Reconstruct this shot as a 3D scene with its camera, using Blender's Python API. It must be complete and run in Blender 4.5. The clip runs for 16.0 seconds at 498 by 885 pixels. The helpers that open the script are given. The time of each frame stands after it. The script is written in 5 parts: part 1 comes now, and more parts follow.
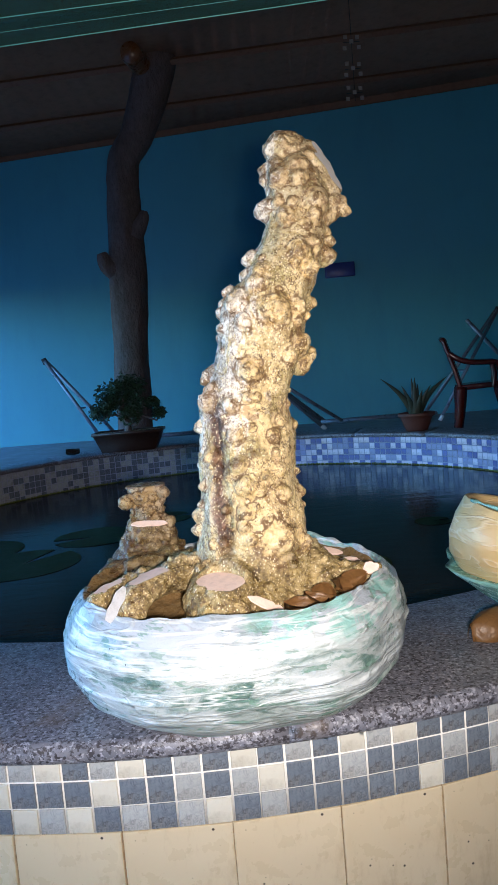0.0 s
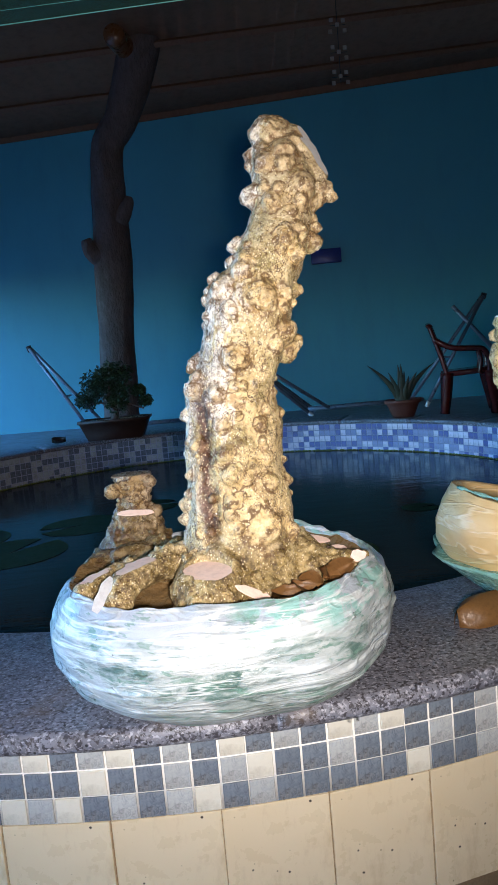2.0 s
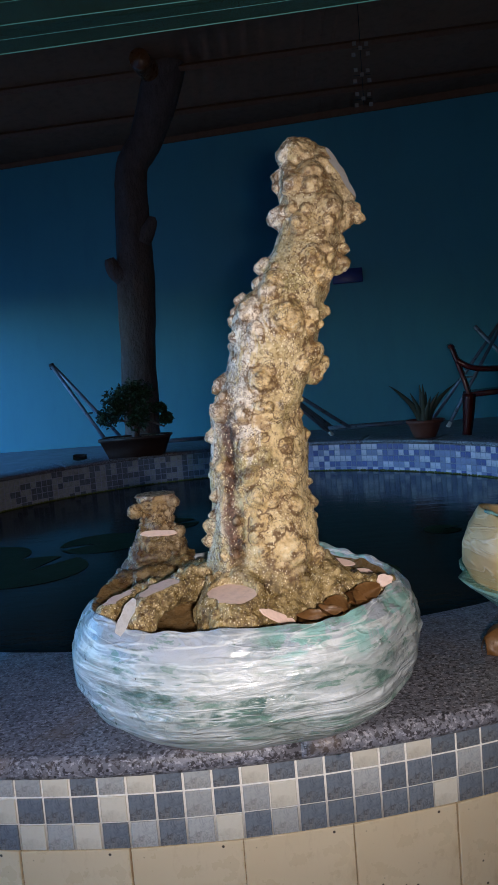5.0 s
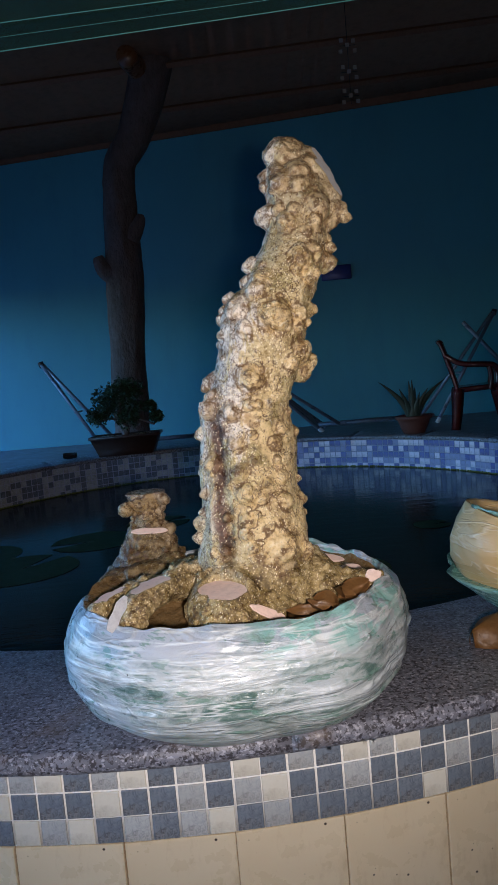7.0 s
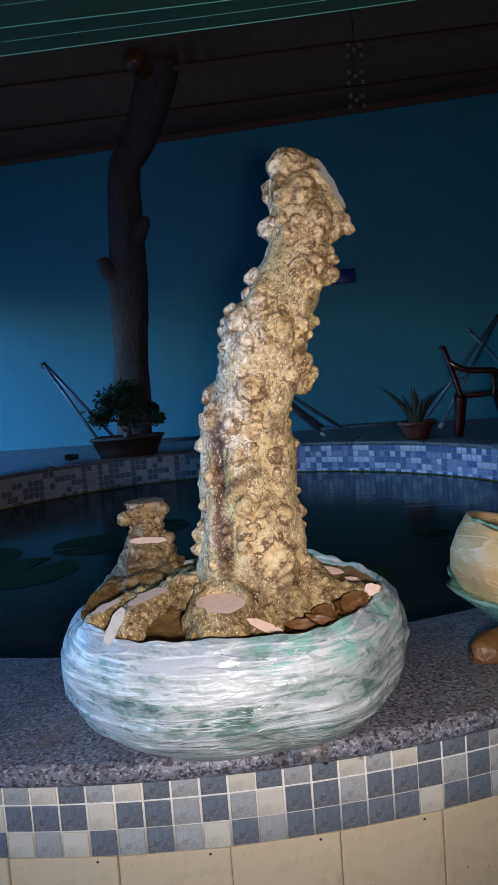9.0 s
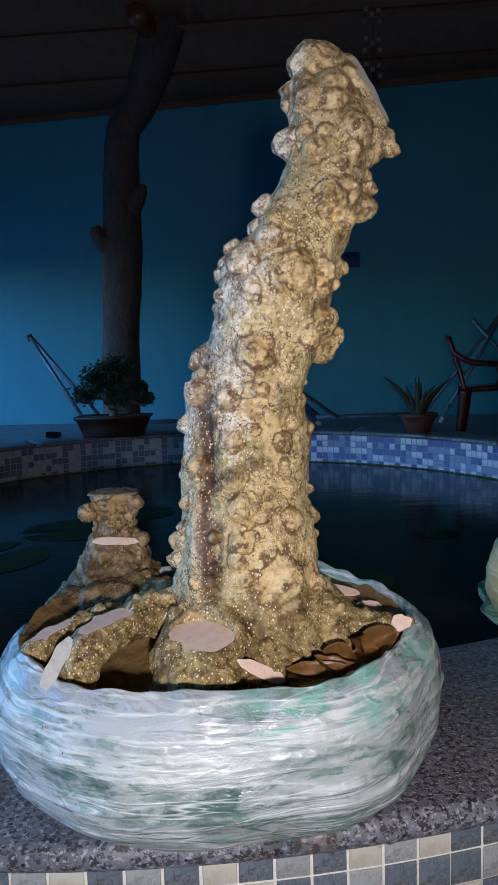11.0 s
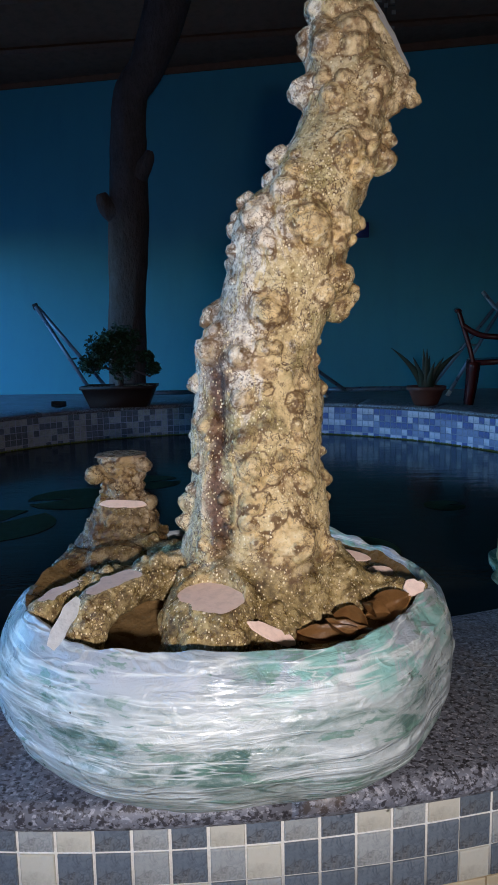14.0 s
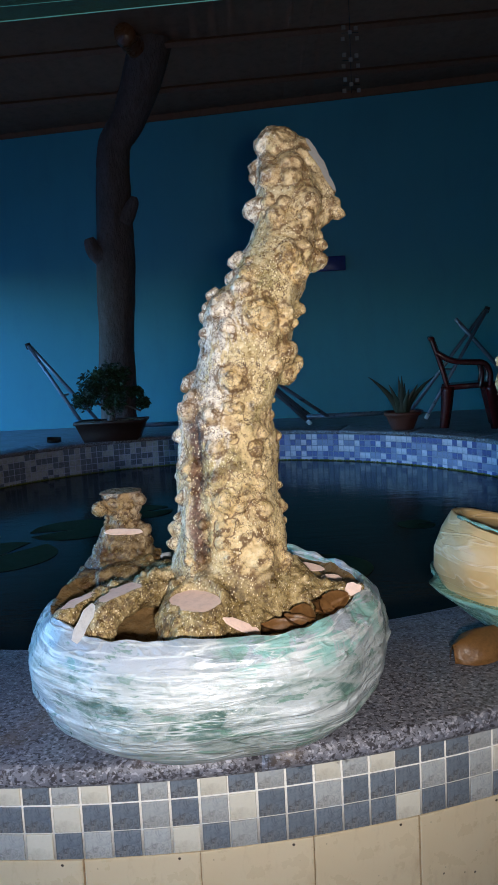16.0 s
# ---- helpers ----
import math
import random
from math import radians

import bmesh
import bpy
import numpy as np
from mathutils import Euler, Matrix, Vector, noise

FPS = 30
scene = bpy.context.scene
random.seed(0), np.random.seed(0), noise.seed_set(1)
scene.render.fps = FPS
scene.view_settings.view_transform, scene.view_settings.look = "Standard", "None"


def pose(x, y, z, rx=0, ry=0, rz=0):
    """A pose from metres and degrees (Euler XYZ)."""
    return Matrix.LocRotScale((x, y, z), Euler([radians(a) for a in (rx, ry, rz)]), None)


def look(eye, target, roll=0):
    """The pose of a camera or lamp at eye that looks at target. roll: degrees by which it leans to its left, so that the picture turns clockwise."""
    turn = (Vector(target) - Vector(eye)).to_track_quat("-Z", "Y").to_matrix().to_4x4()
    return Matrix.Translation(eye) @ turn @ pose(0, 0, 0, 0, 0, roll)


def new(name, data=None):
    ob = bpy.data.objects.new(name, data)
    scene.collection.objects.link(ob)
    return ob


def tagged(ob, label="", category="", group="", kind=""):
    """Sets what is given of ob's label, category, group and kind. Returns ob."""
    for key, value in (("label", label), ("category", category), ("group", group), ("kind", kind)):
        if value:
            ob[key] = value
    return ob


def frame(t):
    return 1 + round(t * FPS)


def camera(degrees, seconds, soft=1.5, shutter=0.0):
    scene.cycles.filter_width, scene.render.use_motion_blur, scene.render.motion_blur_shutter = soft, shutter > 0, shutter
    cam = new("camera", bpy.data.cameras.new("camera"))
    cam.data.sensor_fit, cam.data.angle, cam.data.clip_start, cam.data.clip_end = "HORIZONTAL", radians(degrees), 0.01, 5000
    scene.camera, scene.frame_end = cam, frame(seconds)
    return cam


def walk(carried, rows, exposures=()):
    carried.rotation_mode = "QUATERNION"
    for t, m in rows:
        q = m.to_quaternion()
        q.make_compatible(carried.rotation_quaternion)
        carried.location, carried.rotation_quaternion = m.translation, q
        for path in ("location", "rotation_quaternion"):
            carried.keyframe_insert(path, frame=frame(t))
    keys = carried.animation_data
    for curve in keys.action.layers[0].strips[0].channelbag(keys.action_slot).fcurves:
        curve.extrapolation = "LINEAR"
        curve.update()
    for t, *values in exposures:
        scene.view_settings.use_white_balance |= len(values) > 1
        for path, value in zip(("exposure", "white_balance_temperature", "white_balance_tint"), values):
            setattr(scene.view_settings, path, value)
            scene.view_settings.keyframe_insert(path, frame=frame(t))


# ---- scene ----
from functools import lru_cache

# camera
cam = camera(37.4, 16.0)
PATH = [
    (0, (0.002, -0.071, 1.172), (-0.025, 1.92, 0.976), -4.8),
    (0.5, (0.013, -0.068, 1.172), (0.031, 1.921, 0.964), -4.7),
    (1, (0.003, -0.065, 1.173), (0.014, 1.923, 0.955), -4.0),
    (1.5, (-0.001, -0.06, 1.172), (0.011, 1.926, 0.936), -4.0),
    (2, (0.003, -0.063, 1.174), (0.008, 1.923, 0.94), -5.0),
    (2.5, (0.0, -0.062, 1.175), (-0.018, 1.925, 0.952), -5.0),
    (3, (-0.006, -0.053, 1.171), (-0.028, 1.933, 0.941), -4.8),
    (3.5, (-0.011, -0.042, 1.169), (-0.006, 1.942, 0.916), -4.2),
    (4, (-0.015, -0.04, 1.171), (-0.032, 1.947, 0.937), -3.5),
    (4.2, (-0.013, -0.041, 1.174), (-0.047, 1.948, 0.972), -3.9),
    (6.5, (-0.007, -0.067, 1.182), (-0.034, 1.925, 1.009), -5.4),
    (7, (-0.006, -0.064, 1.182), (-0.023, 1.927, 0.991), -5.0),
    (7.5, (-0.004, -0.054, 1.183), (-0.034, 1.934, 0.974), -4.7),
    (8, (-0.004, -0.054, 1.189), (-0.031, 1.934, 0.969), -4.4),
    (8.5, (-0.001, -0.057, 1.196), (-0.028, 1.933, 0.997), -4.3),
    (9, (0.0, -0.056, 1.201), (-0.023, 1.935, 1.014), -4.3),
    (9.2, (0.0, -0.052, 1.196), (-0.029, 1.94, 1.013), -4.2),
    (11.3, (-0.02, 0.29, 1.16), (-0.031, 2.275, 0.912), -1.1),
    (11.5, (-0.021, 0.285, 1.159), (-0.053, 2.268, 0.895), -1.0),
    (12, (-0.019, 0.286, 1.161), (-0.004, 2.268, 0.892), -1.2),
    (12.5, (-0.03, 0.288, 1.153), (-0.04, 2.268, 0.869), -0.6),
    (13, (-0.04, 0.293, 1.145), (-0.042, 2.27, 0.841), -0.3),
    (13.5, (-0.034, 0.293, 1.144), (-0.044, 2.271, 0.849), -0.6),
    (14, (-0.027, 0.294, 1.141), (-0.041, 2.272, 0.846), -1.1),
    (14.5, (-0.023, 0.289, 1.143), (-0.055, 2.268, 0.854), -1.5),
    (15, (-0.026, 0.24, 1.172), (-0.022, 2.221, 0.901), -0.5),
    (15.5, (-0.007, 0.077, 1.205), (0.019, 2.065, 0.993), -2.1),
    (16, (0.011, -0.001, 1.206), (0.023, 1.986, 0.978), -2.9),
]
EXPOSURES = [(0.0, 4.44, 6650, 17), (1.5, 4.44, 6650, 17), (3.0, 4.22, 6650, 17), (3.5, 3.76, 6650, 18), (4.0, 3.56, 6650, 19), (7.0, 3.60, 6600, 21), (9.0, 3.68, 6550, 20), (11.5, 3.54, 6350, 18), (14.5, 3.56, 6350, 18), (15.5, 3.68, 6400, 16), (16.0, 3.92, 6450, 15)]
walk(cam, [(t, look(eye, target, roll)) for t, eye, target, roll in PATH], EXPOSURES)

# dusk sky and the torch held beside the camera
world = bpy.data.worlds.new("dusk_sky")
scene.world = world
world.use_nodes = True
wn = world.node_tree
sky = wn.nodes.new("ShaderNodeTexSky")
sky.sky_type, sky.sun_disc = "NISHITA", False
sky.sun_elevation, sky.sun_rotation, sky.ozone_density = radians(5), radians(90), 4.9
wn.links.new(sky.outputs[0], wn.nodes["Background"].inputs[0])
wn.nodes["Background"].inputs[1].default_value = 0.185

torch = new("torch_light", bpy.data.lights.new("torch_light", "SPOT"))
torch.data.energy, torch.data.shadow_soft_size = 7.9, 0.03
torch.data.spot_size, torch.data.spot_blend = radians(104), 1.0
torch.data.color = (1.0, 0.945, 0.87)
torch.matrix_world = look((0.06, -0.2, 1.16), (0.0, 1.35, 1.17))

# ---------------------------------------------------------------- materials


class Nodes:
    """A short hand for node materials."""

    def __init__(self, name):
        self.mat = bpy.data.materials.new(name)
        self.mat.use_nodes = True
        self.tree = self.mat.node_tree
        self.bsdf = self.tree.nodes["Principled BSDF"]
        self.coords = self.tree.nodes.new("ShaderNodeTexCoord").outputs["Object"]

    def node(self, kind, **values):
        n = self.tree.nodes.new(kind)
        for key, v in values.items():
            n.inputs[key.replace("_", " ")].default_value = v
        return n

    def link(self, a, b):
        self.tree.links.new(a, b)

    def scaled(self, xyz):
        n = self.node("ShaderNodeMapping")
        n.inputs["Scale"].default_value = xyz
        self.link(self.coords, n.inputs["Vector"])
        return n.outputs[0]

    def noise(self, scale, detail=4.0, rough=0.6, vector=None, warp=0.0):
        n = self.node("ShaderNodeTexNoise", Scale=scale, Detail=detail, Roughness=rough, Distortion=warp)
        self.link(vector or self.coords, n.inputs["Vector"])
        return n.outputs["Fac"]

    def cells(self, scale, feature="F1", vector=None, out="Distance"):
        n = self.node("ShaderNodeTexVoronoi", Scale=scale)
        n.feature = feature
        self.link(vector or self.coords, n.inputs["Vector"])
        return n.outputs[out]

    def ramp(self, value, *stops):
        n = self.node("ShaderNodeValToRGB")
        els = n.color_ramp.elements
        while len(els) < len(stops):
            els.new(0.5)
        for e, (at, c) in zip(els, stops):
            e.position = at
            e.color = (*c, 1) if isinstance(c, tuple) else (c, c, c, 1)
        self.link(value, n.inputs[0])
        return n.outputs[0]

    def mix(self, fac, a, b, blend="MIX"):
        n = self.tree.nodes.new("ShaderNodeMix")
        n.data_type, n.blend_type = "RGBA", blend
        for sock, v in ((n.inputs[0], fac), (n.inputs[6], a), (n.inputs[7], b)):
            if hasattr(v, "is_output"):
                self.link(v, sock)
            elif isinstance(v, tuple):
                sock.default_value = (*v, 1)
            else:
                sock.default_value = v
        return n.outputs[2]

    def math(self, op, a, b=0.0, clamp=False):
        n = self.tree.nodes.new("ShaderNodeMath")
        n.operation, n.use_clamp = op, clamp
        for sock, v in ((n.inputs[0], a), (n.inputs[1], b)):
            if hasattr(v, "is_output"):
                self.link(v, sock)
            else:
                sock.default_value = v
        return n.outputs[0]

    def axis(self, name):
        n = self.tree.nodes.new("ShaderNodeSeparateXYZ")
        self.link(self.coords, n.inputs[0])
        return n.outputs[name]

    def random(self):
        return self.tree.nodes.new("ShaderNodeObjectInfo").outputs["Random"]

    def island(self):
        return self.tree.nodes.new("ShaderNodeNewGeometry").outputs["Random Per Island"]

    def bump(self, height, strength=0.3, distance=0.002):
        n = self.node("ShaderNodeBump", Strength=strength, Distance=distance)
        self.link(height, n.inputs["Height"])
        if self.bsdf.inputs["Normal"].links:
            self.link(self.bsdf.inputs["Normal"].links[0].from_socket, n.inputs["Normal"])
        self.link(n.outputs[0], self.bsdf.inputs["Normal"])

    def done(self, color, rough=0.5, **values):
        for key, v in (("Base Color", color), ("Roughness", rough), *((k.replace("_", " "), v) for k, v in values.items())):
            sock = self.bsdf.inputs[key]
            if hasattr(v, "is_output"):
                self.link(v, sock)
            elif isinstance(v, tuple):
                sock.default_value = (*v, 1)
            else:
                sock.default_value = v
        return self.mat


def granite_material():
    m = Nodes("granite")
    big = m.ramp(m.noise(9, 5, 0.6), (0.35, (0.125, 0.13, 0.158)), (0.65, (0.195, 0.20, 0.235)))
    fleck = m.ramp(m.noise(100, 5, 0.72), (0.45, 0.0), (0.50, 1.0))
    c = m.mix(fleck, (0.042, 0.039, 0.047), big)
    pale = m.ramp(m.noise(115, 4, 0.65, m.scaled((1, 1, 1.3))), (0.555, 0.0), (0.60, 0.65))
    c = m.mix(pale, c, (0.46, 0.46, 0.52))
    black = m.ramp(m.cells(64), (0.14, 1.0), (0.21, 0.0))
    black = m.math("MULTIPLY", black, m.ramp(m.noise(40), (0.42, 0.0), (0.52, 1.0)))
    c = m.mix(black, c, (0.016, 0.016, 0.018))
    stain = m.ramp(m.noise(5, 5, 0.65, warp=1.0), (0.55, 0.0), (0.72, 0.55))
    c = m.mix(stain, c, (0.17, 0.11, 0.06))
    rough = m.ramp(m.noise(30, 5), (0.35, 0.30), (0.65, 0.62))
    m.bump(m.noise(320, 3), 0.12, 0.001)
    return m.done(c, rough)


def tile_material(name, lo, hi, vein, veins):
    m = Nodes(name)
    c = m.mix(m.noise(55, 5, 0.65), lo, hi)
    fine = m.math("ABSOLUTE", m.math("ADD", m.noise(48, 4, 0.6, None, 1.2), -0.5))
    crack = m.math("MULTIPLY", m.ramp(fine, (0.0, veins), (0.065, 0.0)), m.ramp(m.noise(30), (0.4, 0.2), (0.6, 1.0)))
    blot = m.ramp(m.noise(90, 4, 0.7), (0.52, 0.0), (0.66, 0.6 * veins))
    c = m.mix(blot, c, vein)
    c = m.mix(crack, c, vein)
    c = m.mix(m.math("MULTIPLY", m.random(), 0.35), c, tuple(v * 0.72 for v in lo))
    dirt = m.ramp(m.noise(14, 6, 0.7), (0.48, 0.0), (0.72, 0.5))
    c = m.mix(dirt, c, (0.16, 0.13, 0.09))
    m.bump(m.noise(120), 0.06, 0.001)
    return m.done(c, m.ramp(m.noise(25), (0.3, 0.12), (0.7, 0.3)))


def yellow_material():
    m = Nodes("yellow_glaze")
    c = m.mix(m.noise(6, 5, 0.6), (0.58, 0.465, 0.295), (0.66, 0.56, 0.40))
    c = m.mix(m.math("MULTIPLY", m.random(), 0.3), c, (0.60, 0.50, 0.34))
    grime = m.ramp(m.noise(17, 7, 0.75, m.scaled((1, 1, 0.5))), (0.52, 0.0), (0.8, 0.6))
    c = m.mix(grime, c, (0.33, 0.22, 0.10))
    spread = m.math("ADD", m.cells(34), m.math("MULTIPLY", m.math("ADD", m.noise(60, 3), -0.5), 0.12))
    dots = m.ramp(spread, (0.07, 1.0), (0.11, 0.0))
    dots = m.math("MULTIPLY", dots, m.ramp(m.noise(22), (0.40, 0.0), (0.46, 1.0)))
    c = m.mix(dots, c, (0.03, 0.02, 0.012))
    return m.done(c, m.ramp(m.noise(20), (0.3, 0.2), (0.7, 0.42)))


def plain(name, lo, hi, scale, rough, bump=0.2, fine=0.0, stretch=(1, 1, 1), deep=0.004, **values):
    """A surface of two tones with coarse and fine grain."""
    m = Nodes(name)
    v = m.scaled(stretch)
    c = m.mix(m.noise(scale, 6, 0.65, v), lo, hi)
    c = m.mix(m.ramp(m.noise(scale * 6, 4, 0.7, v), (0.45, 0.0), (0.8, 0.5)), c, tuple(0.55 * a for a in lo))
    if bump:
        m.bump(m.noise(fine or scale * 8, 4, 0.6, v), bump, deep)
    return m.done(c, m.ramp(m.noise(scale * 2), (0.3, max(0.02, rough - 0.12)), (0.7, min(1.0, rough + 0.12))), **values)


def bark_material(name="burl_bark", tint=(1, 1, 1)):
    """Burled bark: crisp ochre and brown crust, pale lichen, a red-brown scar and rows of white pores."""
    m = Nodes(name)
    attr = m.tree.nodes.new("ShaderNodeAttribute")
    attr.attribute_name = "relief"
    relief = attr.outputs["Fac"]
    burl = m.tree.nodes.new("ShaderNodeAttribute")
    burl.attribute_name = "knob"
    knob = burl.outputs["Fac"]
    grain = m.noise(130, 6, 0.7)
    crust = m.math("ADD", m.math("MULTIPLY", m.noise(24, 8, 0.72), 0.58), m.math("MULTIPLY", grain, 0.42))
    # shade of the furrows put into the colour: low relief is slightly darker
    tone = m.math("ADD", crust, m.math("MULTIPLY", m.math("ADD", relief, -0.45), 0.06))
    c = m.ramp(tone, (0.38, (0.12, 0.062, 0.024)), (0.43, (0.34, 0.21, 0.085)), (0.475, (0.57, 0.405, 0.18)), (0.525, (0.70, 0.535, 0.275)), (0.59, (0.84, 0.74, 0.52)))
    # calmer tan skin between the burls
    skin = m.ramp(tone, (0.40, (0.30, 0.215, 0.10)), (0.47, (0.50, 0.395, 0.20)), (0.53, (0.63, 0.52, 0.30)), (0.60, (0.76, 0.67, 0.44)))
    c = m.mix(m.ramp(knob, (0.05, 0.0), (0.6, 1.0)), skin, c)
    # the lower stem is brighter and golden, the tip darker grey-brown
    high = m.math("MULTIPLY", m.math("ADD", m.axis("Z"), m.math("MULTIPLY", m.math("ADD", m.noise(9, 5), -0.5), 0.3)), 0.5)
    c = m.mix(m.ramp(high, (0.40, 0.0), (0.44, 0.5), (0.55, 0.5), (0.62, 0.0)), c, m.mix(m.noise(34, 6, 0.7), (0.64, 0.46, 0.20), (0.92, 0.77, 0.47)))
    c = m.mix(m.ramp(high, (0.68, 0.0), (0.75, 0.5)), c, m.mix(m.noise(40, 6, 0.7), (0.17, 0.125, 0.085), (0.48, 0.40, 0.29)))
    # olive skin between the warts
    olive = m.ramp(m.noise(10, 5, 0.65), (0.52, 0.0), (0.60, 0.75))
    c = m.mix(olive, c, m.ramp(crust, (0.41, (0.05, 0.036, 0.015)), (0.49, (0.30, 0.25, 0.10)), (0.58, (0.56, 0.49, 0.26))))
    # pale lichen, thickest on the weather side and up the stem
    lean = m.math("ADD", m.math("ADD", m.axis("X"), m.math("MULTIPLY", m.math("ADD", m.axis("Z"), -1.05), -0.28)), 0.045)
    side = m.math("MINIMUM", m.math("MAXIMUM", m.math("MULTIPLY", lean, -3.0), -0.09), 0.09)
    lichen = m.math("ADD", m.noise(13, 8, 0.76, m.scaled((1, 1, 0.6)), 0.6), side)
    high = m.ramp(m.math("MULTIPLY", m.axis("Z"), 0.5), (0.42, 0.25), (0.54, 1.0))
    lichen = m.math("MULTIPLY", m.ramp(lichen, (0.53, 0.0), (0.58, 0.9)), high)
    c = m.mix(lichen, c, m.ramp(crust, (0.41, (0.11, 0.085, 0.065)), (0.47, (0.48, 0.44, 0.40)), (0.54, (0.86, 0.83, 0.78))))
    # umber stains
    umber = m.ramp(m.noise(12, 7, 0.75, None, 0.9), (0.545, 0.0), (0.61, 0.8))
    c = m.mix(umber, c, m.ramp(crust, (0.39, (0.045, 0.02, 0.011)), (0.47, (0.20, 0.11, 0.05)), (0.57, (0.46, 0.32, 0.17))))
    # root bark is browner than the stem's
    root = m.ramp(m.math("MULTIPLY", m.math("ADD", m.axis("Z"), m.math("MULTIPLY", m.math("ADD", m.noise(12, 5), -0.5), 0.14)), 0.5), (0.400, 0.85), (0.428, 0.0))
    c = m.mix(root, c, m.ramp(crust, (0.40, (0.045, 0.028, 0.012)), (0.48, (0.19, 0.135, 0.048)), (0.56, (0.42, 0.32, 0.14))))
    # red-brown scar down one flank of the foot
    scar = m.math("ABSOLUTE", m.math("ADD", m.math("ADD", m.axis("X"), 0.076), m.math("MULTIPLY", m.math("ADD", m.noise(24, 7, 0.75), -0.5), 0.075)))
    scar = m.math("MULTIPLY", m.ramp(scar, (0.007, 0.97), (0.019, 0.0)), m.ramp(m.math("MULTIPLY", m.axis("Z"), 0.5), (0.405, 0.0), (0.43, 1.0), (0.54, 1.0), (0.60, 0.0)))
    c = m.mix(scar, c, m.ramp(crust, (0.41, (0.012, 0.006, 0.005)), (0.50, (0.075, 0.032, 0.022)), (0.60, (0.24, 0.135, 0.095))))
    # thin dark cracks
    mott = m.ramp(m.noise(75, 6, 0.7), (0.54, 0.0), (0.66, 0.4))
    c = m.mix(mott, c, m.mix(m.noise(18), (0.15, 0.085, 0.036), (0.30, 0.20, 0.09)))
    for scale, wide, much in ((24, 0.012, 0.95), (41, 0.014, 0.85)):
        line = m.ramp(m.math("ABSOLUTE", m.math("ADD", m.noise(scale, 5, 0.62, None, 0.4), -0.5)), (wide * 0.3, much), (wide, 0.0))
        line = m.math("MULTIPLY", line, m.ramp(m.noise(14, 4), (0.40, 0.0), (0.50, 1.0)))
        c = m.mix(line, c, (0.075, 0.036, 0.018))
    flecks = m.ramp(m.noise(150, 5, 0.7), (0.57, 0.0), (0.63, 0.6))
    flecks = m.math("MULTIPLY", flecks, m.ramp(m.noise(16, 5, 0.65), (0.40, 0.15), (0.52, 1.0)))
    c = m.mix(flecks, c, (0.13, 0.07, 0.032))
    # dark pits on the warts
    pits = m.ramp(m.math("ADD", m.cells(95), m.math("MULTIPLY", m.math("ADD", m.noise(120, 3), -0.5), 0.3)), (0.10, 0.9), (0.18, 0.0))
    pits = m.math("MULTIPLY", pits, m.ramp(m.noise(21, 4), (0.50, 0.0), (0.55, 1.0)))
    c = m.mix(pits, c, (0.07, 0.035, 0.018))
    # burl crowns are paler; broken brown crust at the foot, crease shade coloured in
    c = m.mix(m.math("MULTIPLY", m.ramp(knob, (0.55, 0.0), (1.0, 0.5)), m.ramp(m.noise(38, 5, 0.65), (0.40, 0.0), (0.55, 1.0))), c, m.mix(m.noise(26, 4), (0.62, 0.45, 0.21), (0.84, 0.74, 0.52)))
    collar_shade = m.math("MULTIPLY", m.ramp(knob, (0.02, 0.0), (0.22, 1.0), (0.42, 1.0), (0.7, 0.0)), m.ramp(m.noise(30, 6, 0.7), (0.42, 0.0), (0.52, 0.95)))
    c = m.mix(collar_shade, c, m.mix(grain, (0.06, 0.03, 0.014), (0.24, 0.14, 0.06)))
    # rows of white pores
    size = m.math("ADD", m.cells(215, "F1", m.scaled((1, 1, 0.75))), m.math("MULTIPLY", m.math("ADD", m.noise(110, 2), -0.5), 0.45))
    pores = m.ramp(size, (0.18, 0.95), (0.27, 0.0))
    pores = m.math("MULTIPLY", pores, m.ramp(m.math("ADD", m.noise(9, 4, 0.6), m.ramp(m.math("MULTIPLY", m.axis("Z"), 0.5), (0.405, 0.12), (0.45, 0.0))), (0.42, 0.0), (0.49, 1.0)))
    pores = m.math("MULTIPLY", pores, m.ramp(knob, (0.35, 1.0), (0.7, 0.0)))
    c = m.mix(pores, c, (0.88, 0.80, 0.58))
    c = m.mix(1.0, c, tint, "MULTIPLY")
    m.bump(m.noise(48, 10, 0.72), 0.9, 0.006)
    m.bump(pores, 0.5, 0.002)
    return m.done(c, m.ramp(m.noise(60), (0.38, 0.16), (0.62, 0.50)))


def tilted(m, turn, scale):
    """Coordinates that follow the rising wind of the film."""
    n = m.node("ShaderNodeMapping")
    n.inputs["Rotation"].default_value = (0, radians(turn), 0)
    n.inputs["Scale"].default_value = scale
    m.link(m.coords, n.inputs["Vector"])
    return n.outputs[0]


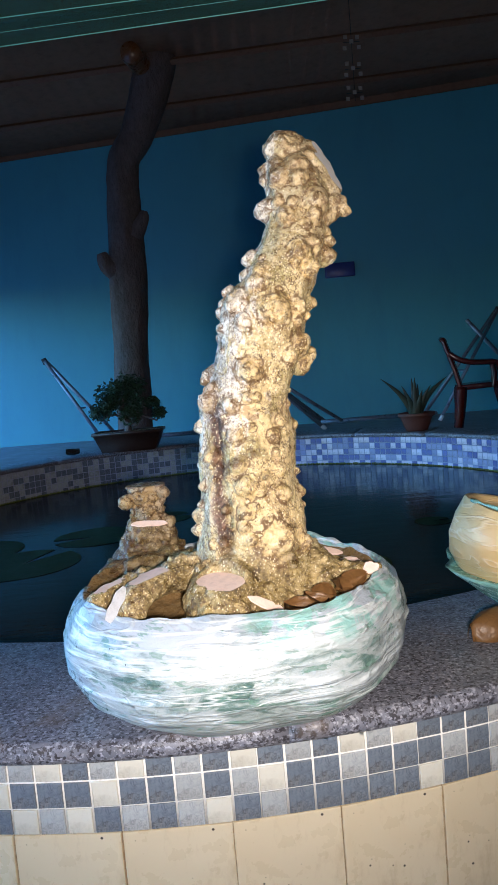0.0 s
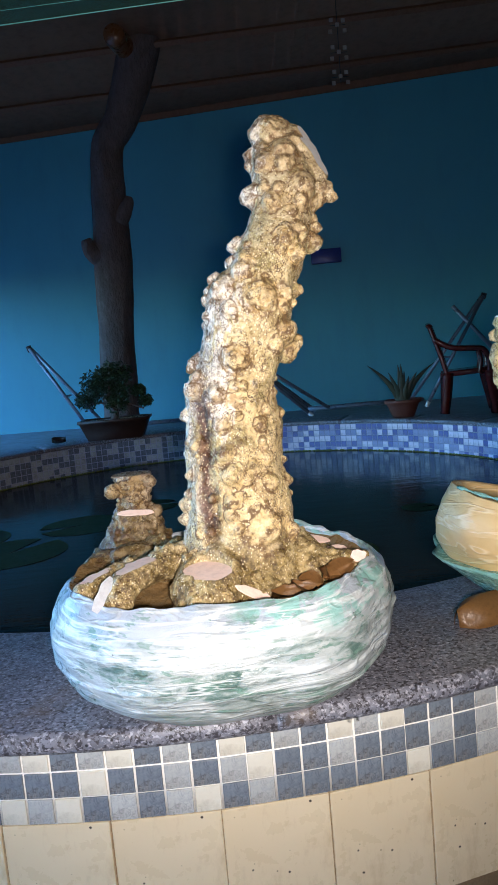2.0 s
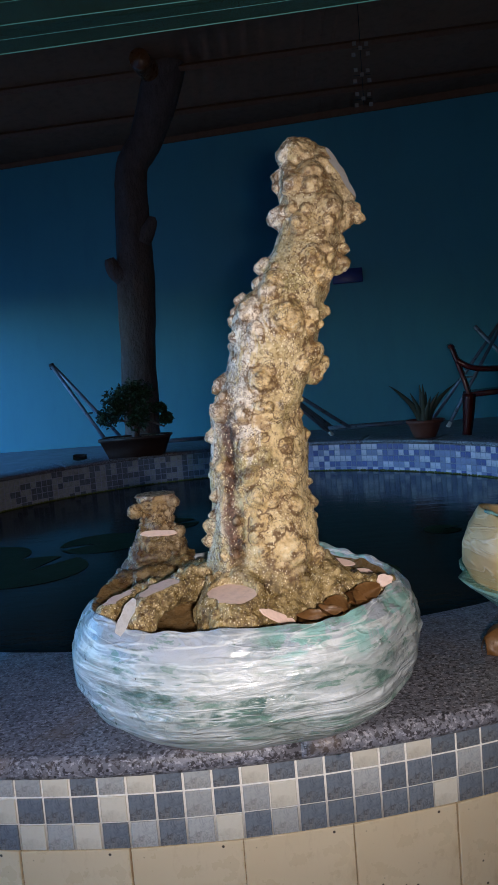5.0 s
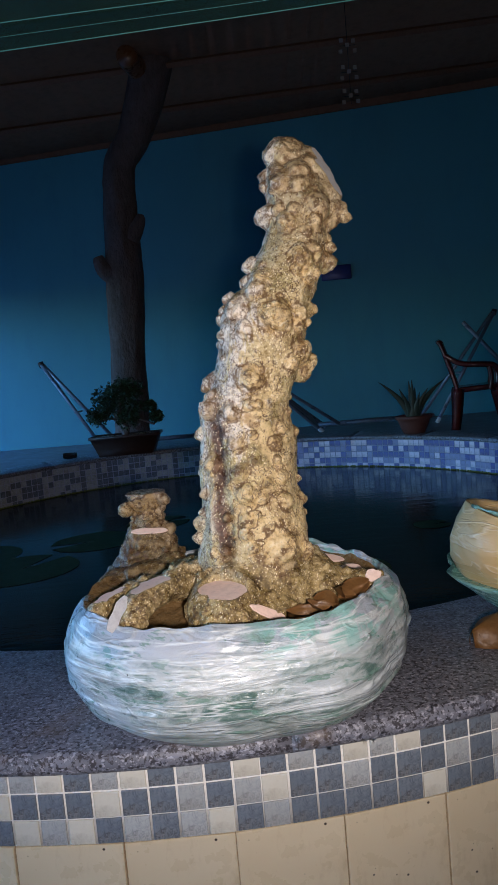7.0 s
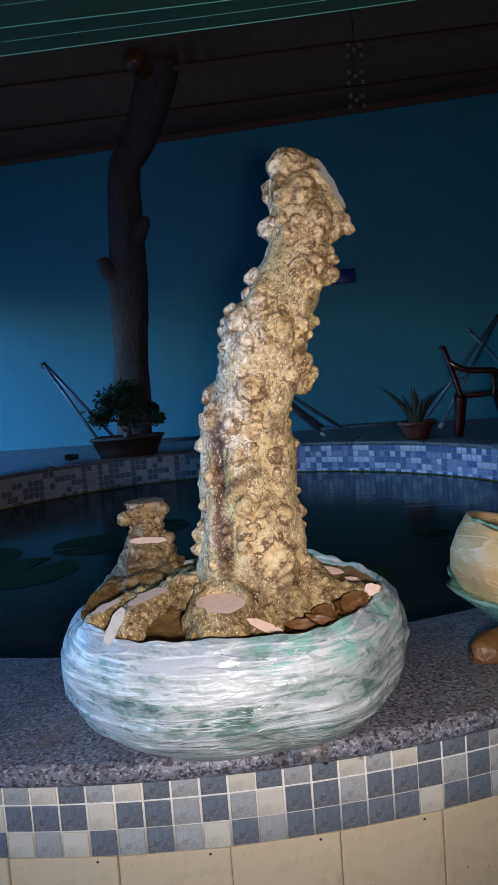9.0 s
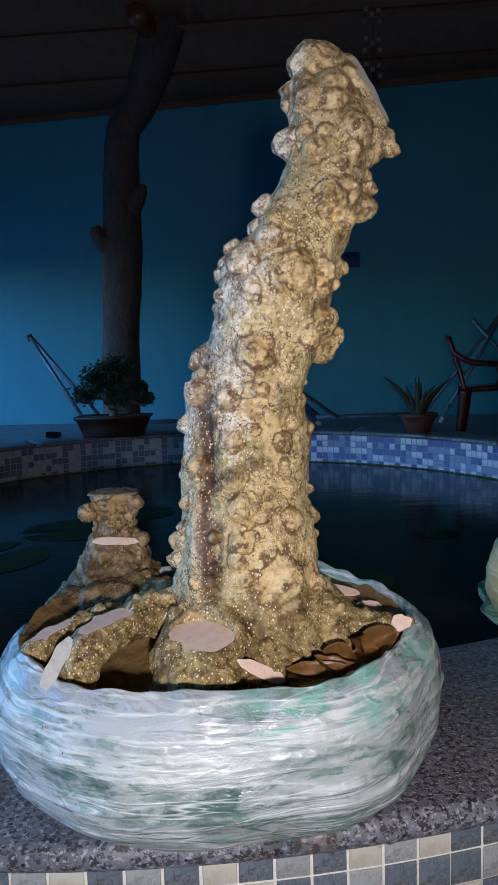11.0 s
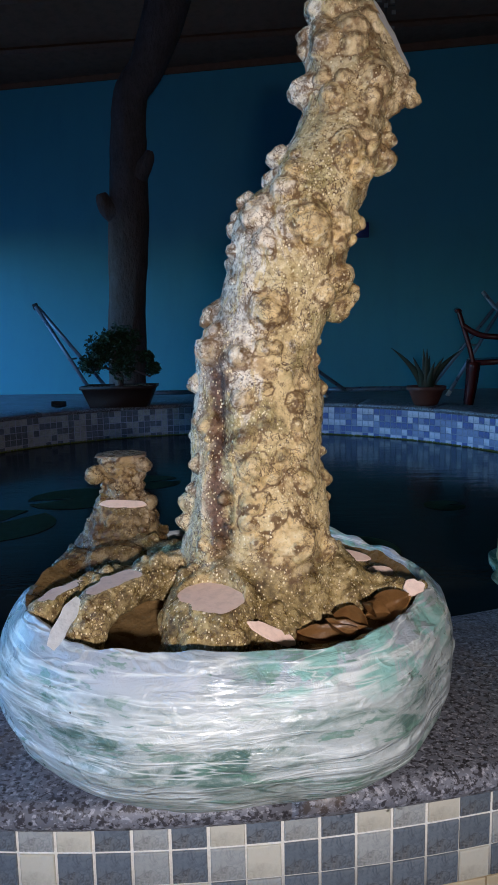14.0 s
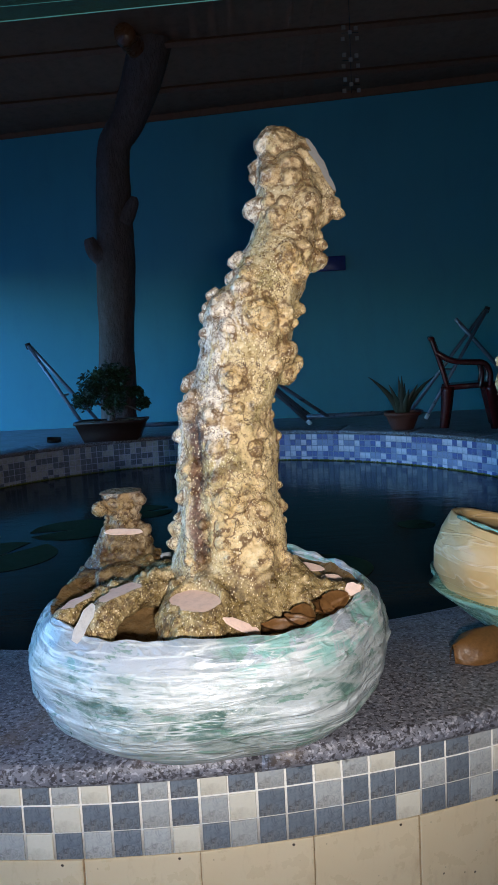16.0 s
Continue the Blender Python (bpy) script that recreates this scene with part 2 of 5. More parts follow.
def film_material():
    """White stretch film wound in many layers over a greenish bag."""
    m = Nodes("stretch_film")
    z = m.axis("Z")
    # number of layers: thin film shows the grey-green bag, thick film is milky
    layers = m.noise(7, 6, 0.62, tilted(m, 9, (1, 1, 2.8)), 0.8)
    c = m.ramp(layers, (0.40, (0.09, 0.16, 0.14)), (0.46, (0.21, 0.285, 0.27)), (0.51, (0.34, 0.40, 0.40)), (0.57, (0.44, 0.49, 0.508)))
    # crumpled milky clouds where the layers cling
    cloud = m.ramp(m.noise(17, 7, 0.68, tilted(m, 15, (1, 1, 1.5)), 1.2), (0.44, 0.0), (0.56, 0.65))
    c = m.mix(cloud, c, m.mix(m.noise(55, 4, 0.6), (0.38, 0.425, 0.435), (0.52, 0.56, 0.57)))
    # the foot is darker and greener, in nearly level streaks
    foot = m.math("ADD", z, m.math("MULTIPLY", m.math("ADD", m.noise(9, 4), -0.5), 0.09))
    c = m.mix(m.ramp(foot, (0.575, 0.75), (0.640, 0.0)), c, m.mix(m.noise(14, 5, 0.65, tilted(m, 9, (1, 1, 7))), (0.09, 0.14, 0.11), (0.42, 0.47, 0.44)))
    # thin lavender band under the rim
    band = m.ramp(m.math("ADD", z, m.math("MULTIPLY", m.math("ADD", m.noise(12, 4, 0.6), -0.5), 0.07)), (0.715, 0.0), (0.755, 0.5))
    c = m.mix(band, c, m.mix(m.noise(16, 4, 0.6, tilted(m, -20, (1, 1, 1.6))), (0.24, 0.29, 0.38), (0.48, 0.51, 0.63)))
    # patches of the teal bag, veiled by the film
    patch = m.ramp(m.noise(13, 4, 0.6, tilted(m, 10, (1, 1, 3.4)), 0.5), (0.575, 0.0), (0.60, 0.88))
    patch = m.math("MULTIPLY", patch, m.ramp(m.noise(60, 4, 0.6, tilted(m, 9, (1, 1, 3))), (0.35, 0.45), (0.6, 1.0)))
    c = m.mix(patch, c, m.mix(m.noise(30, 4), (0.06, 0.16, 0.125), (0.20, 0.34, 0.28)))
    rim = m.math("MULTIPLY", m.ramp(z, (0.710, 0.0), (0.735, 1.0)), m.ramp(m.math("ADD", m.axis("X"), 0.5), (0.44, 0.0), (0.52, 1.0)))
    rim = m.math("MULTIPLY", rim, m.ramp(m.noise(19, 4, 0.6, tilted(m, -25, (1, 1, 1.5)), 0.6), (0.47, 0.0), (0.53, 0.85)))
    c = m.mix(rim, c, m.mix(m.noise(40, 3), (0.10, 0.32, 0.29), (0.34, 0.60, 0.55)))
    # milky pulled strands, almost level
    for turn, scale, wide, much in ((8, 2.2, 0.030, 0.85), (14, 3.0, 0.020, 0.9), (-6, 3.4, 0.014, 0.8)):
        line = m.math("ABSOLUTE", m.math("ADD", m.noise(scale, 3, 0.5, tilted(m, turn, (1, 1, 10)), 0.05), -0.5))
        line = m.math("MULTIPLY", m.ramp(line, (0.0, much), (wide, 0.0)), m.ramp(m.noise(11, 3), (0.38, 0.0), (0.52, 1.0)))
        c = m.mix(line, c, (0.66, 0.71, 0.72))
    specks = m.ramp(m.cells(24), (0.025, 1.0), (0.04, 0.0))
    c = m.mix(specks, c, (0.05, 0.045, 0.04))
    m.bump(m.noise(6, 4, 0.6, tilted(m, 9, (1, 1, 4)), 0.8), 0.40, 0.014)
    crease = m.math("ABSOLUTE", m.math("ADD", m.noise(7, 3, 0.5, tilted(m, 12, (1, 1, 4.5)), 0.6), -0.5))
    m.bump(m.ramp(crease, (0.0, 1.0), (0.05, 0.0)), 0.35, 0.006)
    m.bump(m.noise(34, 5, 0.65, None, 1.4), 0.5, 0.005)
    return m.done(c, m.ramp(m.noise(18, 4), (0.35, 0.20), (0.65, 0.45)), Coat_Weight=0.2, Coat_Roughness=0.08)


def tan_film_material():
    m = Nodes("tan_film")
    c = m.mix(m.noise(9, 4, 0.55, m.scaled((1, 1, 1.6)), 0.8), (0.52, 0.34, 0.13), (0.74, 0.56, 0.31))
    line = m.math("ABSOLUTE", m.math("ADD", m.noise(6, 2, 0.5, tilted(m, -12, (1, 1, 5)), 0.6), -0.5))
    c = m.mix(m.ramp(line, (0.0, 0.6), (0.03, 0.0)), c, (0.82, 0.70, 0.50))
    m.bump(m.noise(9, 3, 0.55, m.scaled((1, 1, 2.2)), 0.6), 0.3, 0.014)
    m.bump(m.ramp(line, (0.0, 1.0), (0.06, 0.0)), 0.3, 0.005)
    return m.done(c, m.ramp(m.noise(20), (0.3, 0.28), (0.7, 0.5)), Coat_Weight=0.12, Coat_Roughness=0.15)


def water_material():
    m = Nodes("pond_water")
    c = m.mix(m.noise(1.3, 4), (0.020, 0.020, 0.016), (0.032, 0.031, 0.024))
    m.bump(m.noise(7, 4, 0.55, m.scaled((0.6, 1.6, 1))), 0.10, 0.02)
    return m.done(c, 0.14, IOR=1.33, Specular_IOR_Level=0.07)


def paint_material():
    m = Nodes("blue_paint")
    c = m.mix(m.noise(1.1, 5, 0.6), (0.043, 0.275, 0.355), (0.052, 0.325, 0.405))
    c = m.mix(m.ramp(m.noise(4, 7, 0.7, m.scaled((1, 1, 0.3))), (0.5, 0.0), (0.8, 0.25)), c, (0.03, 0.15, 0.24))
    m.bump(m.noise(90, 4), 0.1, 0.002)
    return m.done(c, 0.6)


def net_material():
    """Woven shade net: holes let the sky through."""
    m = Nodes("shade_net")
    hole = m.ramp(m.noise(420, 1, 0.5), (0.42, 1.0), (0.5, 0.0))
    c = m.mix(m.noise(3, 4), (0.012, 0.055, 0.04), (0.05, 0.17, 0.125))
    m.link(m.math("SUBTRACT", 1.0, m.math("MULTIPLY", hole, 0.6)), m.bsdf.inputs["Alpha"])
    return m.done(c, 0.55)


GRANITE = granite_material()
SLATE = tile_material("slate_glaze", (0.13, 0.16, 0.20), (0.23, 0.26, 0.30), (0.06, 0.075, 0.10), 1.0)
GREY = tile_material("grey_glaze", (0.36, 0.38, 0.385), (0.50, 0.515, 0.51), (0.21, 0.23, 0.25), 0.8)
BLUE = tile_material("blue_glaze", (0.11, 0.125, 0.33), (0.16, 0.18, 0.40), (0.07, 0.09, 0.2), 0.2)
MID = tile_material("mid_blue_glaze", (0.27, 0.28, 0.47), (0.34, 0.35, 0.54), (0.15, 0.18, 0.3), 0.2)
PALE = tile_material("pale_blue_glaze", (0.70, 0.62, 0.73), (0.78, 0.71, 0.80), (0.4, 0.43, 0.55), 0.2)
CREAM = tile_material("cream_glaze", (0.60, 0.57, 0.48), (0.69, 0.665, 0.585), (0.52, 0.47, 0.36), 0.25)
YELLOW = yellow_material()
GROUT = plain("white_grout", (0.70, 0.69, 0.65), (0.80, 0.79, 0.76), 30, 0.8)
LINER_GROUT = plain("grey_grout", (0.33, 0.34, 0.46), (0.43, 0.44, 0.56), 30, 0.8)
JOINT = plain("brown_joint", (0.20, 0.13, 0.07), (0.32, 0.22, 0.12), 30, 0.85)
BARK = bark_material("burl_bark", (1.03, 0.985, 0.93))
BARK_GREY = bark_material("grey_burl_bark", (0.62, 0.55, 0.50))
OLD_CUT = plain("weathered_wood", (0.16, 0.11, 0.075), (0.28, 0.20, 0.15), 30, 0.75, 0.3)
CUT = plain("sawn_wood", (0.86, 0.60, 0.50), (0.90, 0.72, 0.63), 14, 0.5, 0.06, 200)
SOIL = plain("wet_soil", (0.15, 0.088, 0.036), (0.32, 0.205, 0.09), 25, 0.28, 0.7, 90)
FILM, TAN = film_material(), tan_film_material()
TAPE = plain("white_tape", (0.82, 0.81, 0.81), (0.88, 0.87, 0.87), 20, 0.35)
TEAL = plain("teal_film", (0.12, 0.36, 0.31), (0.32, 0.57, 0.51), 18, 0.25, 0.8, 30, (1, 1, 2.5), 0.01)
LEAF_DRY = plain("dry_leaf", (0.21, 0.095, 0.03), (0.42, 0.22, 0.078), 18, 0.38, 0.4, 60)
WATER, PAINT, NET = water_material(), paint_material(), net_material()
CONCRETE = plain("terrace_cement", (0.17, 0.17, 0.18), (0.27, 0.27, 0.28), 2.5, 0.55, 0.15, 60)
YARD = plain("yard_cement", (0.16, 0.15, 0.14), (0.24, 0.23, 0.21), 3, 0.8, 0.3, 60)
ROOF = plain("brown_sheet", (0.17, 0.085, 0.055), (0.24, 0.125, 0.08), 2, 0.75, 0.1, Specular_IOR_Level=0.1)
BEAM = plain("dark_steel", (0.15, 0.078, 0.052), (0.21, 0.112, 0.075), 6, 0.7, 0.1, Specular_IOR_Level=0.1)
STEM = plain("grey_bark", (0.035, 0.024, 0.022), (0.16, 0.115, 0.105), 7, 0.85, 1.0, 18, (1, 1, 0.5), 0.03)
STUB = plain("reddish_wood", (0.132, 0.048, 0.018), (0.198, 0.078, 0.030), 12, 0.3, 0.4)
TUBE = plain("blue_steel_tube", (0.12, 0.15, 0.20), (0.20, 0.24, 0.30), 8, 0.35, 0.05, Metallic=0.4)
RUBBER = plain("black_rubber", (0.012, 0.012, 0.014), (0.025, 0.025, 0.028), 20, 0.7)
CAPWHITE = plain("white_cap", (0.6, 0.6, 0.58), (0.75, 0.75, 0.73), 20, 0.4)
RED = plain("red_plastic", (0.060, 0.006, 0.006), (0.095, 0.010, 0.009), 6, 0.16, 0.05)
CLAY = plain("brown_clay", (0.085, 0.024, 0.016), (0.15, 0.045, 0.028), 12, 0.6, 0.3)
PLANTER = plain("dark_clay", (0.030, 0.013, 0.010), (0.056, 0.025, 0.018), 12, 0.5, 0.3)
LEAF_DARK = plain("dark_leaf", (0.02, 0.014, 0.010), (0.045, 0.03, 0.02), 18, 0.6, 0.4, 60)
TIP = plain("fresh_white_wood", (0.84, 0.78, 0.74), (0.90, 0.86, 0.83), 16, 0.5, 0.06, 200)
ALOE = plain("aloe_skin", (0.022, 0.036, 0.024), (0.045, 0.062, 0.038), 12, 0.45, 0.2)
FOLIAGE = plain("small_leaf", (0.010, 0.026, 0.010), (0.026, 0.055, 0.018), 20, 0.5, 0.0)
MOSS = plain("wet_moss", (0.14, 0.19, 0.03), (0.28, 0.33, 0.08), 25, 0.8, 0.8, 120)
PAD = plain("lily_pad", (0.035, 0.075, 0.04), (0.06, 0.11, 0.05), 6, 0.8, 0.1, Specular_IOR_Level=0.1)
NAVY = plain("navy_box", (0.010, 0.03, 0.17), (0.016, 0.045, 0.24), 8, 0.4, 0.05)
LIME = plain("lime_wash", (0.50, 0.47, 0.42), (0.62, 0.59, 0.53), 2, 0.85, 0.3, 50)
TAG = plain("grey_tag", (0.17, 0.15, 0.145), (0.30, 0.27, 0.25), 30, 0.6)
DROP = Nodes("water_bead").done((1.0, 1.0, 1.0), 0.02, IOR=1.33, Transmission_Weight=1.0)
THREAD = plain("teal_thread", (0.10, 0.42, 0.36), (0.16, 0.55, 0.48), 30, 0.4, 0.0)

# ---------------------------------------------------------------- building helpers


def mesh_of(bm, name="mesh", smooth=True):
    me = bpy.data.meshes.new(name)
    bm.normal_update()
    bm.to_mesh(me)
    bm.free()
    if smooth:
        me.polygons.foreach_set("use_smooth", [True] * len(me.polygons))
    return me


def part(name, shape, material, parent=None, label="", smooth=True):
    """One mesh object, under a thing, a part, or at top level."""
    me = shape if isinstance(shape, bpy.types.Mesh) else mesh_of(shape, name, smooth)
    if material and not me.materials:
        me.materials.append(material)
    ob = new(name, me)
    if parent:
        ob.parent = parent
    return tagged(ob, label)


def thing(name, place, label, category, group="", kind=""):
    ob = new(name)
    ob.location = place
    ob.empty_display_size = 0.05
    return tagged(ob, label, category, group, kind)


def setting(name, shape, material, label, category, smooth=False):
    return tagged(part(name, shape, material, None, label, smooth), category=category, kind="structure")


def box(bm, lo, hi, bevel=0.0):
    made = bmesh.ops.create_cube(bm, size=1.0, matrix=Matrix.Translation([(a + b) / 2 for a, b in zip(lo, hi)]) @ Matrix.Diagonal([b - a for a, b in zip(lo, hi)] + [1]))["verts"]
    if bevel:
        edges = list({e for v in made for e in v.link_edges})
        bmesh.ops.bevel(bm, geom=edges, offset=bevel, segments=2, profile=0.5, affect="EDGES")
    return bm


def tube(bm, points, radii, sides=12, squash=1.0, cap=True):
    """A round bar along points; radii: one number or one for each point."""
    points = [Vector(p) for p in points]
    radii = [radii] * len(points) if isinstance(radii, (int, float)) else radii
    rings, side = [], None
    for n, p in enumerate(points):
        ahead = (points[min(n + 1, len(points) - 1)] - points[max(n - 1, 0)]).normalized()
        if side is None:
            side = ahead.cross(Vector((0, 1, 0)) if abs(ahead.y) < 0.8 else Vector((1, 0, 0))).normalized()
        side = (side - ahead * side.dot(ahead)).normalized()
        other = ahead.cross(side)
        rings.append([bm.verts.new(p + radii[n] * (math.cos(a) * side + squash * math.sin(a) * other)) for a in (2 * math.pi * k / sides for k in range(sides))])
    for r, s in zip(rings, rings[1:]):
        for k in range(sides):
            bm.faces.new((r[k], r[(k + 1) % sides], s[(k + 1) % sides], s[k]))
    if cap:
        bm.faces.new(rings[0][::-1])
        bm.faces.new(rings[-1])
    return bm


def bent(points, steps=8):
    """A smooth line through points."""
    p = [Vector(v) for v in points]
    p = [2 * p[0] - p[1], *p, 2 * p[-1] - p[-2]]
    out = []
    for a, b, c, d in zip(p, p[1:], p[2:], p[3:]):
        for k in range(steps):
            t = k / steps
            out.append(0.5 * (2 * b + (c - a) * t + (2 * a - 5 * b + 4 * c - d) * t * t + (3 * b - a - 3 * c + d) * t**3))
    return out + [p[-2]]


def lathe(bm, profile, sides=48, wobble=0.0, seed=0.0, sx=1.0, sy=1.0):
    """A turned body from (radius, height) pairs, its outline a little uneven."""
    rings = []
    for r, z in profile:
        ring = []
        for k in range(sides):
            a = 2 * math.pi * k / sides
            w = 1 + wobble * noise.noise((2 * math.cos(a) + seed, 2 * math.sin(a), 9 * z))
            ring.append(bm.verts.new((r * w * sx * math.cos(a), r * w * sy * math.sin(a), z)))
        rings.append(ring)
    for r, s in zip(rings, rings[1:]):
        for k in range(sides):
            bm.faces.new((r[k], r[(k + 1) % sides], s[(k + 1) % sides], s[k]))
    bm.faces.new(rings[0][::-1])
    bm.faces.new(rings[-1])
    return bm


def from_arrays(name, verts, faces, material):
    me = bpy.data.meshes.new(name)
    me.from_pydata(verts, [], faces)
    me.polygons.foreach_set("use_smooth", [True] * len(me.polygons))
    me.materials.append(material)
    return me

# ---------------------------------------------------------------- the setting
CX, CY = -0.25, 4.13            # middle of the oval pond
TOP, WATER_Z, FLOOR_Z = 0.55, 0.285, 0.45
FACE = (2.50, 2.965)            # half axes of the outer tile face
EDGE = (2.516, 2.983)           # outer edge of the coping
INNER = (2.20, 2.47)            # inner edge of the coping
LINER = (2.212, 2.482)          # inner tile face


def oval(axes, a, z, grow=0.0):
    """A point on an oval at the angle a, pushed outwards by grow."""
    n = Vector((math.cos(a) / axes[0], math.sin(a) / axes[1], 0)).normalized()
    return Vector((CX + axes[0] * math.cos(a), CY + axes[1] * math.sin(a), z)) + grow * n


@lru_cache(maxsize=None)
def arc_table(axes, steps=7200):
    """Running length along an oval, anticlockwise from its nearest point (straight towards -y)."""
    out, last = [0.0], oval(axes, -math.pi / 2, 0)
    for k in range(1, steps + 1):
        p = oval(axes, -math.pi / 2 + 2 * math.pi * k / steps, 0)
        out.append(out[-1] + (p - last).length)
        last = p
    return out


def angle_at(axes, s):
    table = arc_table(axes)
    s %= table[-1]
    k = int(np.searchsorted(table, s))
    return -math.pi / 2 + 2 * math.pi * k / (len(table) - 1)


def oval_band(bm, profile, steps=200, closed=False):
    """A ring swept round the pond; profile: (axes, grow, z) triples."""
    rings = [[bm.verts.new(oval(axes, 2 * math.pi * k / steps, z, grow)) for k in range(steps)] for axes, grow, z in profile]
    pairs = list(zip(rings, rings[1:])) + ([(rings[-1], rings[0])] if closed else [])
    for r, s in pairs:
        for k in range(steps):
            bm.faces.new((r[k], r[(k + 1) % steps], s[(k + 1) % steps], s[k]))
    return bm


# yard: one sheet to the horizon, with the pond sunk into it
bm = bmesh.new()
steps = 96
hole = [bm.verts.new(oval(FACE, 2 * math.pi * k / steps, 0.0, -0.05)) for k in range(steps)]
rim = [bm.verts.new((CX + 3000 * math.cos(2 * math.pi * k / steps), CY + 3000 * math.sin(2 * math.pi * k / steps), 0.0)) for k in range(steps)]
for k in range(steps):
    bm.faces.new((hole[k], rim[k], rim[(k + 1) % steps], hole[(k + 1) % steps]))
setting("ground", bm, YARD, "grey cement yard around the raised pond", "ground")

# terrace behind the pond, raised almost to the coping
bm = bmesh.new()
back, left, right, front = 9.6, -7.0, 6.0, CY + 0.3
a0 = math.asin((front - CY) / (FACE[1] + 0.0))
inner, outer = [], []
for k in range(61):
    a = a0 + (math.pi - 2 * a0) * k / 60
    p = oval(FACE, a, FLOOR_Z, -0.03)
    d = Vector((p.x - CX, p.y - front, 0))
    reach = min([(right - CX) / d.x if d.x > 1e-6 else 1e9, (left - CX) / d.x if d.x < -1e-6 else 1e9, (back - front) / d.y if d.y > 1e-6 else 1e9])
    inner.append(bm.verts.new(p))
    outer.append(bm.verts.new((CX + d.x * reach, front + d.y * reach, FLOOR_Z)))
for k in range(60):
    bm.faces.new((inner[k], outer[k], outer[k + 1], inner[k + 1]))
bmesh.ops.recalc_face_normals(bm, faces=bm.faces)
bmesh.ops.solidify(bm, geom=bm.faces[:], thickness=0.44)
setting("floor", bm, CONCRETE, "smooth grey cement terrace floor behind the pond", "floor")

# pond body between the outer and the inner tile faces
bm = bmesh.new()
oval_band(bm, [(FACE, -0.012, -0.3), (FACE, -0.012, TOP - 0.034), (LINER, 0.012, TOP - 0.034), (LINER, 0.012, -0.3)])
pond_wall = setting("pond_wall", bm, JOINT, "low curved pond wall faced with mosaic and yellow tiles", "wall", True)

bm = bmesh.new()
ring = [bm.verts.new(oval(LINER, 2 * math.pi * k / 160, -0.25, 0.01)) for k in range(160)]
bm.faces.new(ring)
setting("pond_bottom", bm, SOIL, "dark silted bottom of the pond", "pond")

bm = bmesh.new()
ring = [bm.verts.new(oval(LINER, 2 * math.pi * k / 160, WATER_Z, 0.008)) for k in range(160)]
bm.faces.new(ring)
setting("water", bm, WATER, "still dark pond water with faint ripples", "water")

# house wall, slightly askew


def wall_y(x):
    return 9.03 - 0.07 * x


def roof_z(x, y):
    """Underside of the sloping roof, rising towards the yard and to one side."""
    return 4.12 + 0.05 * x + 0.075 * (wall_y(x) - y)


def slab(points, thick, axis):
    """A flat polygon given thickness along an axis."""
    bm = bmesh.new()
    lo = [bm.verts.new(p) for p in points]
    hi = [bm.verts.new(Vector(p) + Vector(axis) * thick) for p in points]
    n = len(points)
    bm.faces.new(lo[::-1])
    bm.faces.new(hi)
    for k in range(n):
        bm.faces.new((lo[k], lo[(k + 1) % n], hi[(k + 1) % n], hi[k]))
    bmesh.ops.recalc_face_normals(bm, faces=bm.faces)
    return bm


xl, xr = -7.0, 6.0
setting("wall_north", slab([(xl, wall_y(xl), 0), (xr, wall_y(xr), 0), (xr, wall_y(xr), roof_z(xr, wall_y(xr)) + 0.3), (xl, wall_y(xl), roof_z(xl, wall_y(xl)) + 0.3)], 0.2, (0.07, 1, 0)), PAINT,
        "blue painted plaster house wall under the roof", "wall")
# unseen east and south walls, added to shut out the sky's light
setting("wall_east", slab([(xr, -4.5, 0), (xr, wall_y(xr), 0), (xr, wall_y(xr), 5.6), (xr, -4.5, 5.6)], 0.2, (1, 0, 0)), PAINT, "unseen blue plaster side wall added to shut out light", "wall")
setting("wall_south", slab([(xl, -4.5, 0), (xr, -4.5, 0), (xr, -4.5, 5.6), (xl, -4.5, 5.6)], 0.2, (0, -1, 0)), LIME, "unseen pale plaster wall added across the yard to shut out light", "wall")

# roof extended unseen over the yard so daylight enters at one side only
front_y, eave_x = -4.5, -4.6
# panel added out of sight to keep sky light off the upper wall
setting("eave_screen", slab([(eave_x, -4.5, 2.45), (eave_x, wall_y(eave_x), 2.45), (eave_x, wall_y(eave_x), 4.0), (eave_x, -4.5, 5.05)], 0.03, (-1, 0, 0)), ROOF, "unseen brown sheet panel added under the side eave to block sky light", "wall")
bm = bmesh.new()
cols = 60
rows = []
for j in range(2):
    y = (wall_y(0) + 0.3, front_y)[j]
    rows.append([])
    for k in range(cols * 4 + 1):
        x = eave_x + (xr - eave_x) * k / (cols * 4)
        rows[-1].append(bm.verts.new((x, y, roof_z(x, y) + 0.02 + 0.004 * math.sin(2 * math.pi * k / 4))))
for k in range(cols * 4):
    bm.faces.new((rows[0][k], rows[0][k + 1], rows[1][k + 1], rows[1][k]))
bmesh.ops.solidify(bm, geom=bm.faces[:], thickness=0.004)
setting("ceiling", bm, ROOF, "dark brown sheet roof on steel purlins, extended unseen over the yard", "ceiling", True)

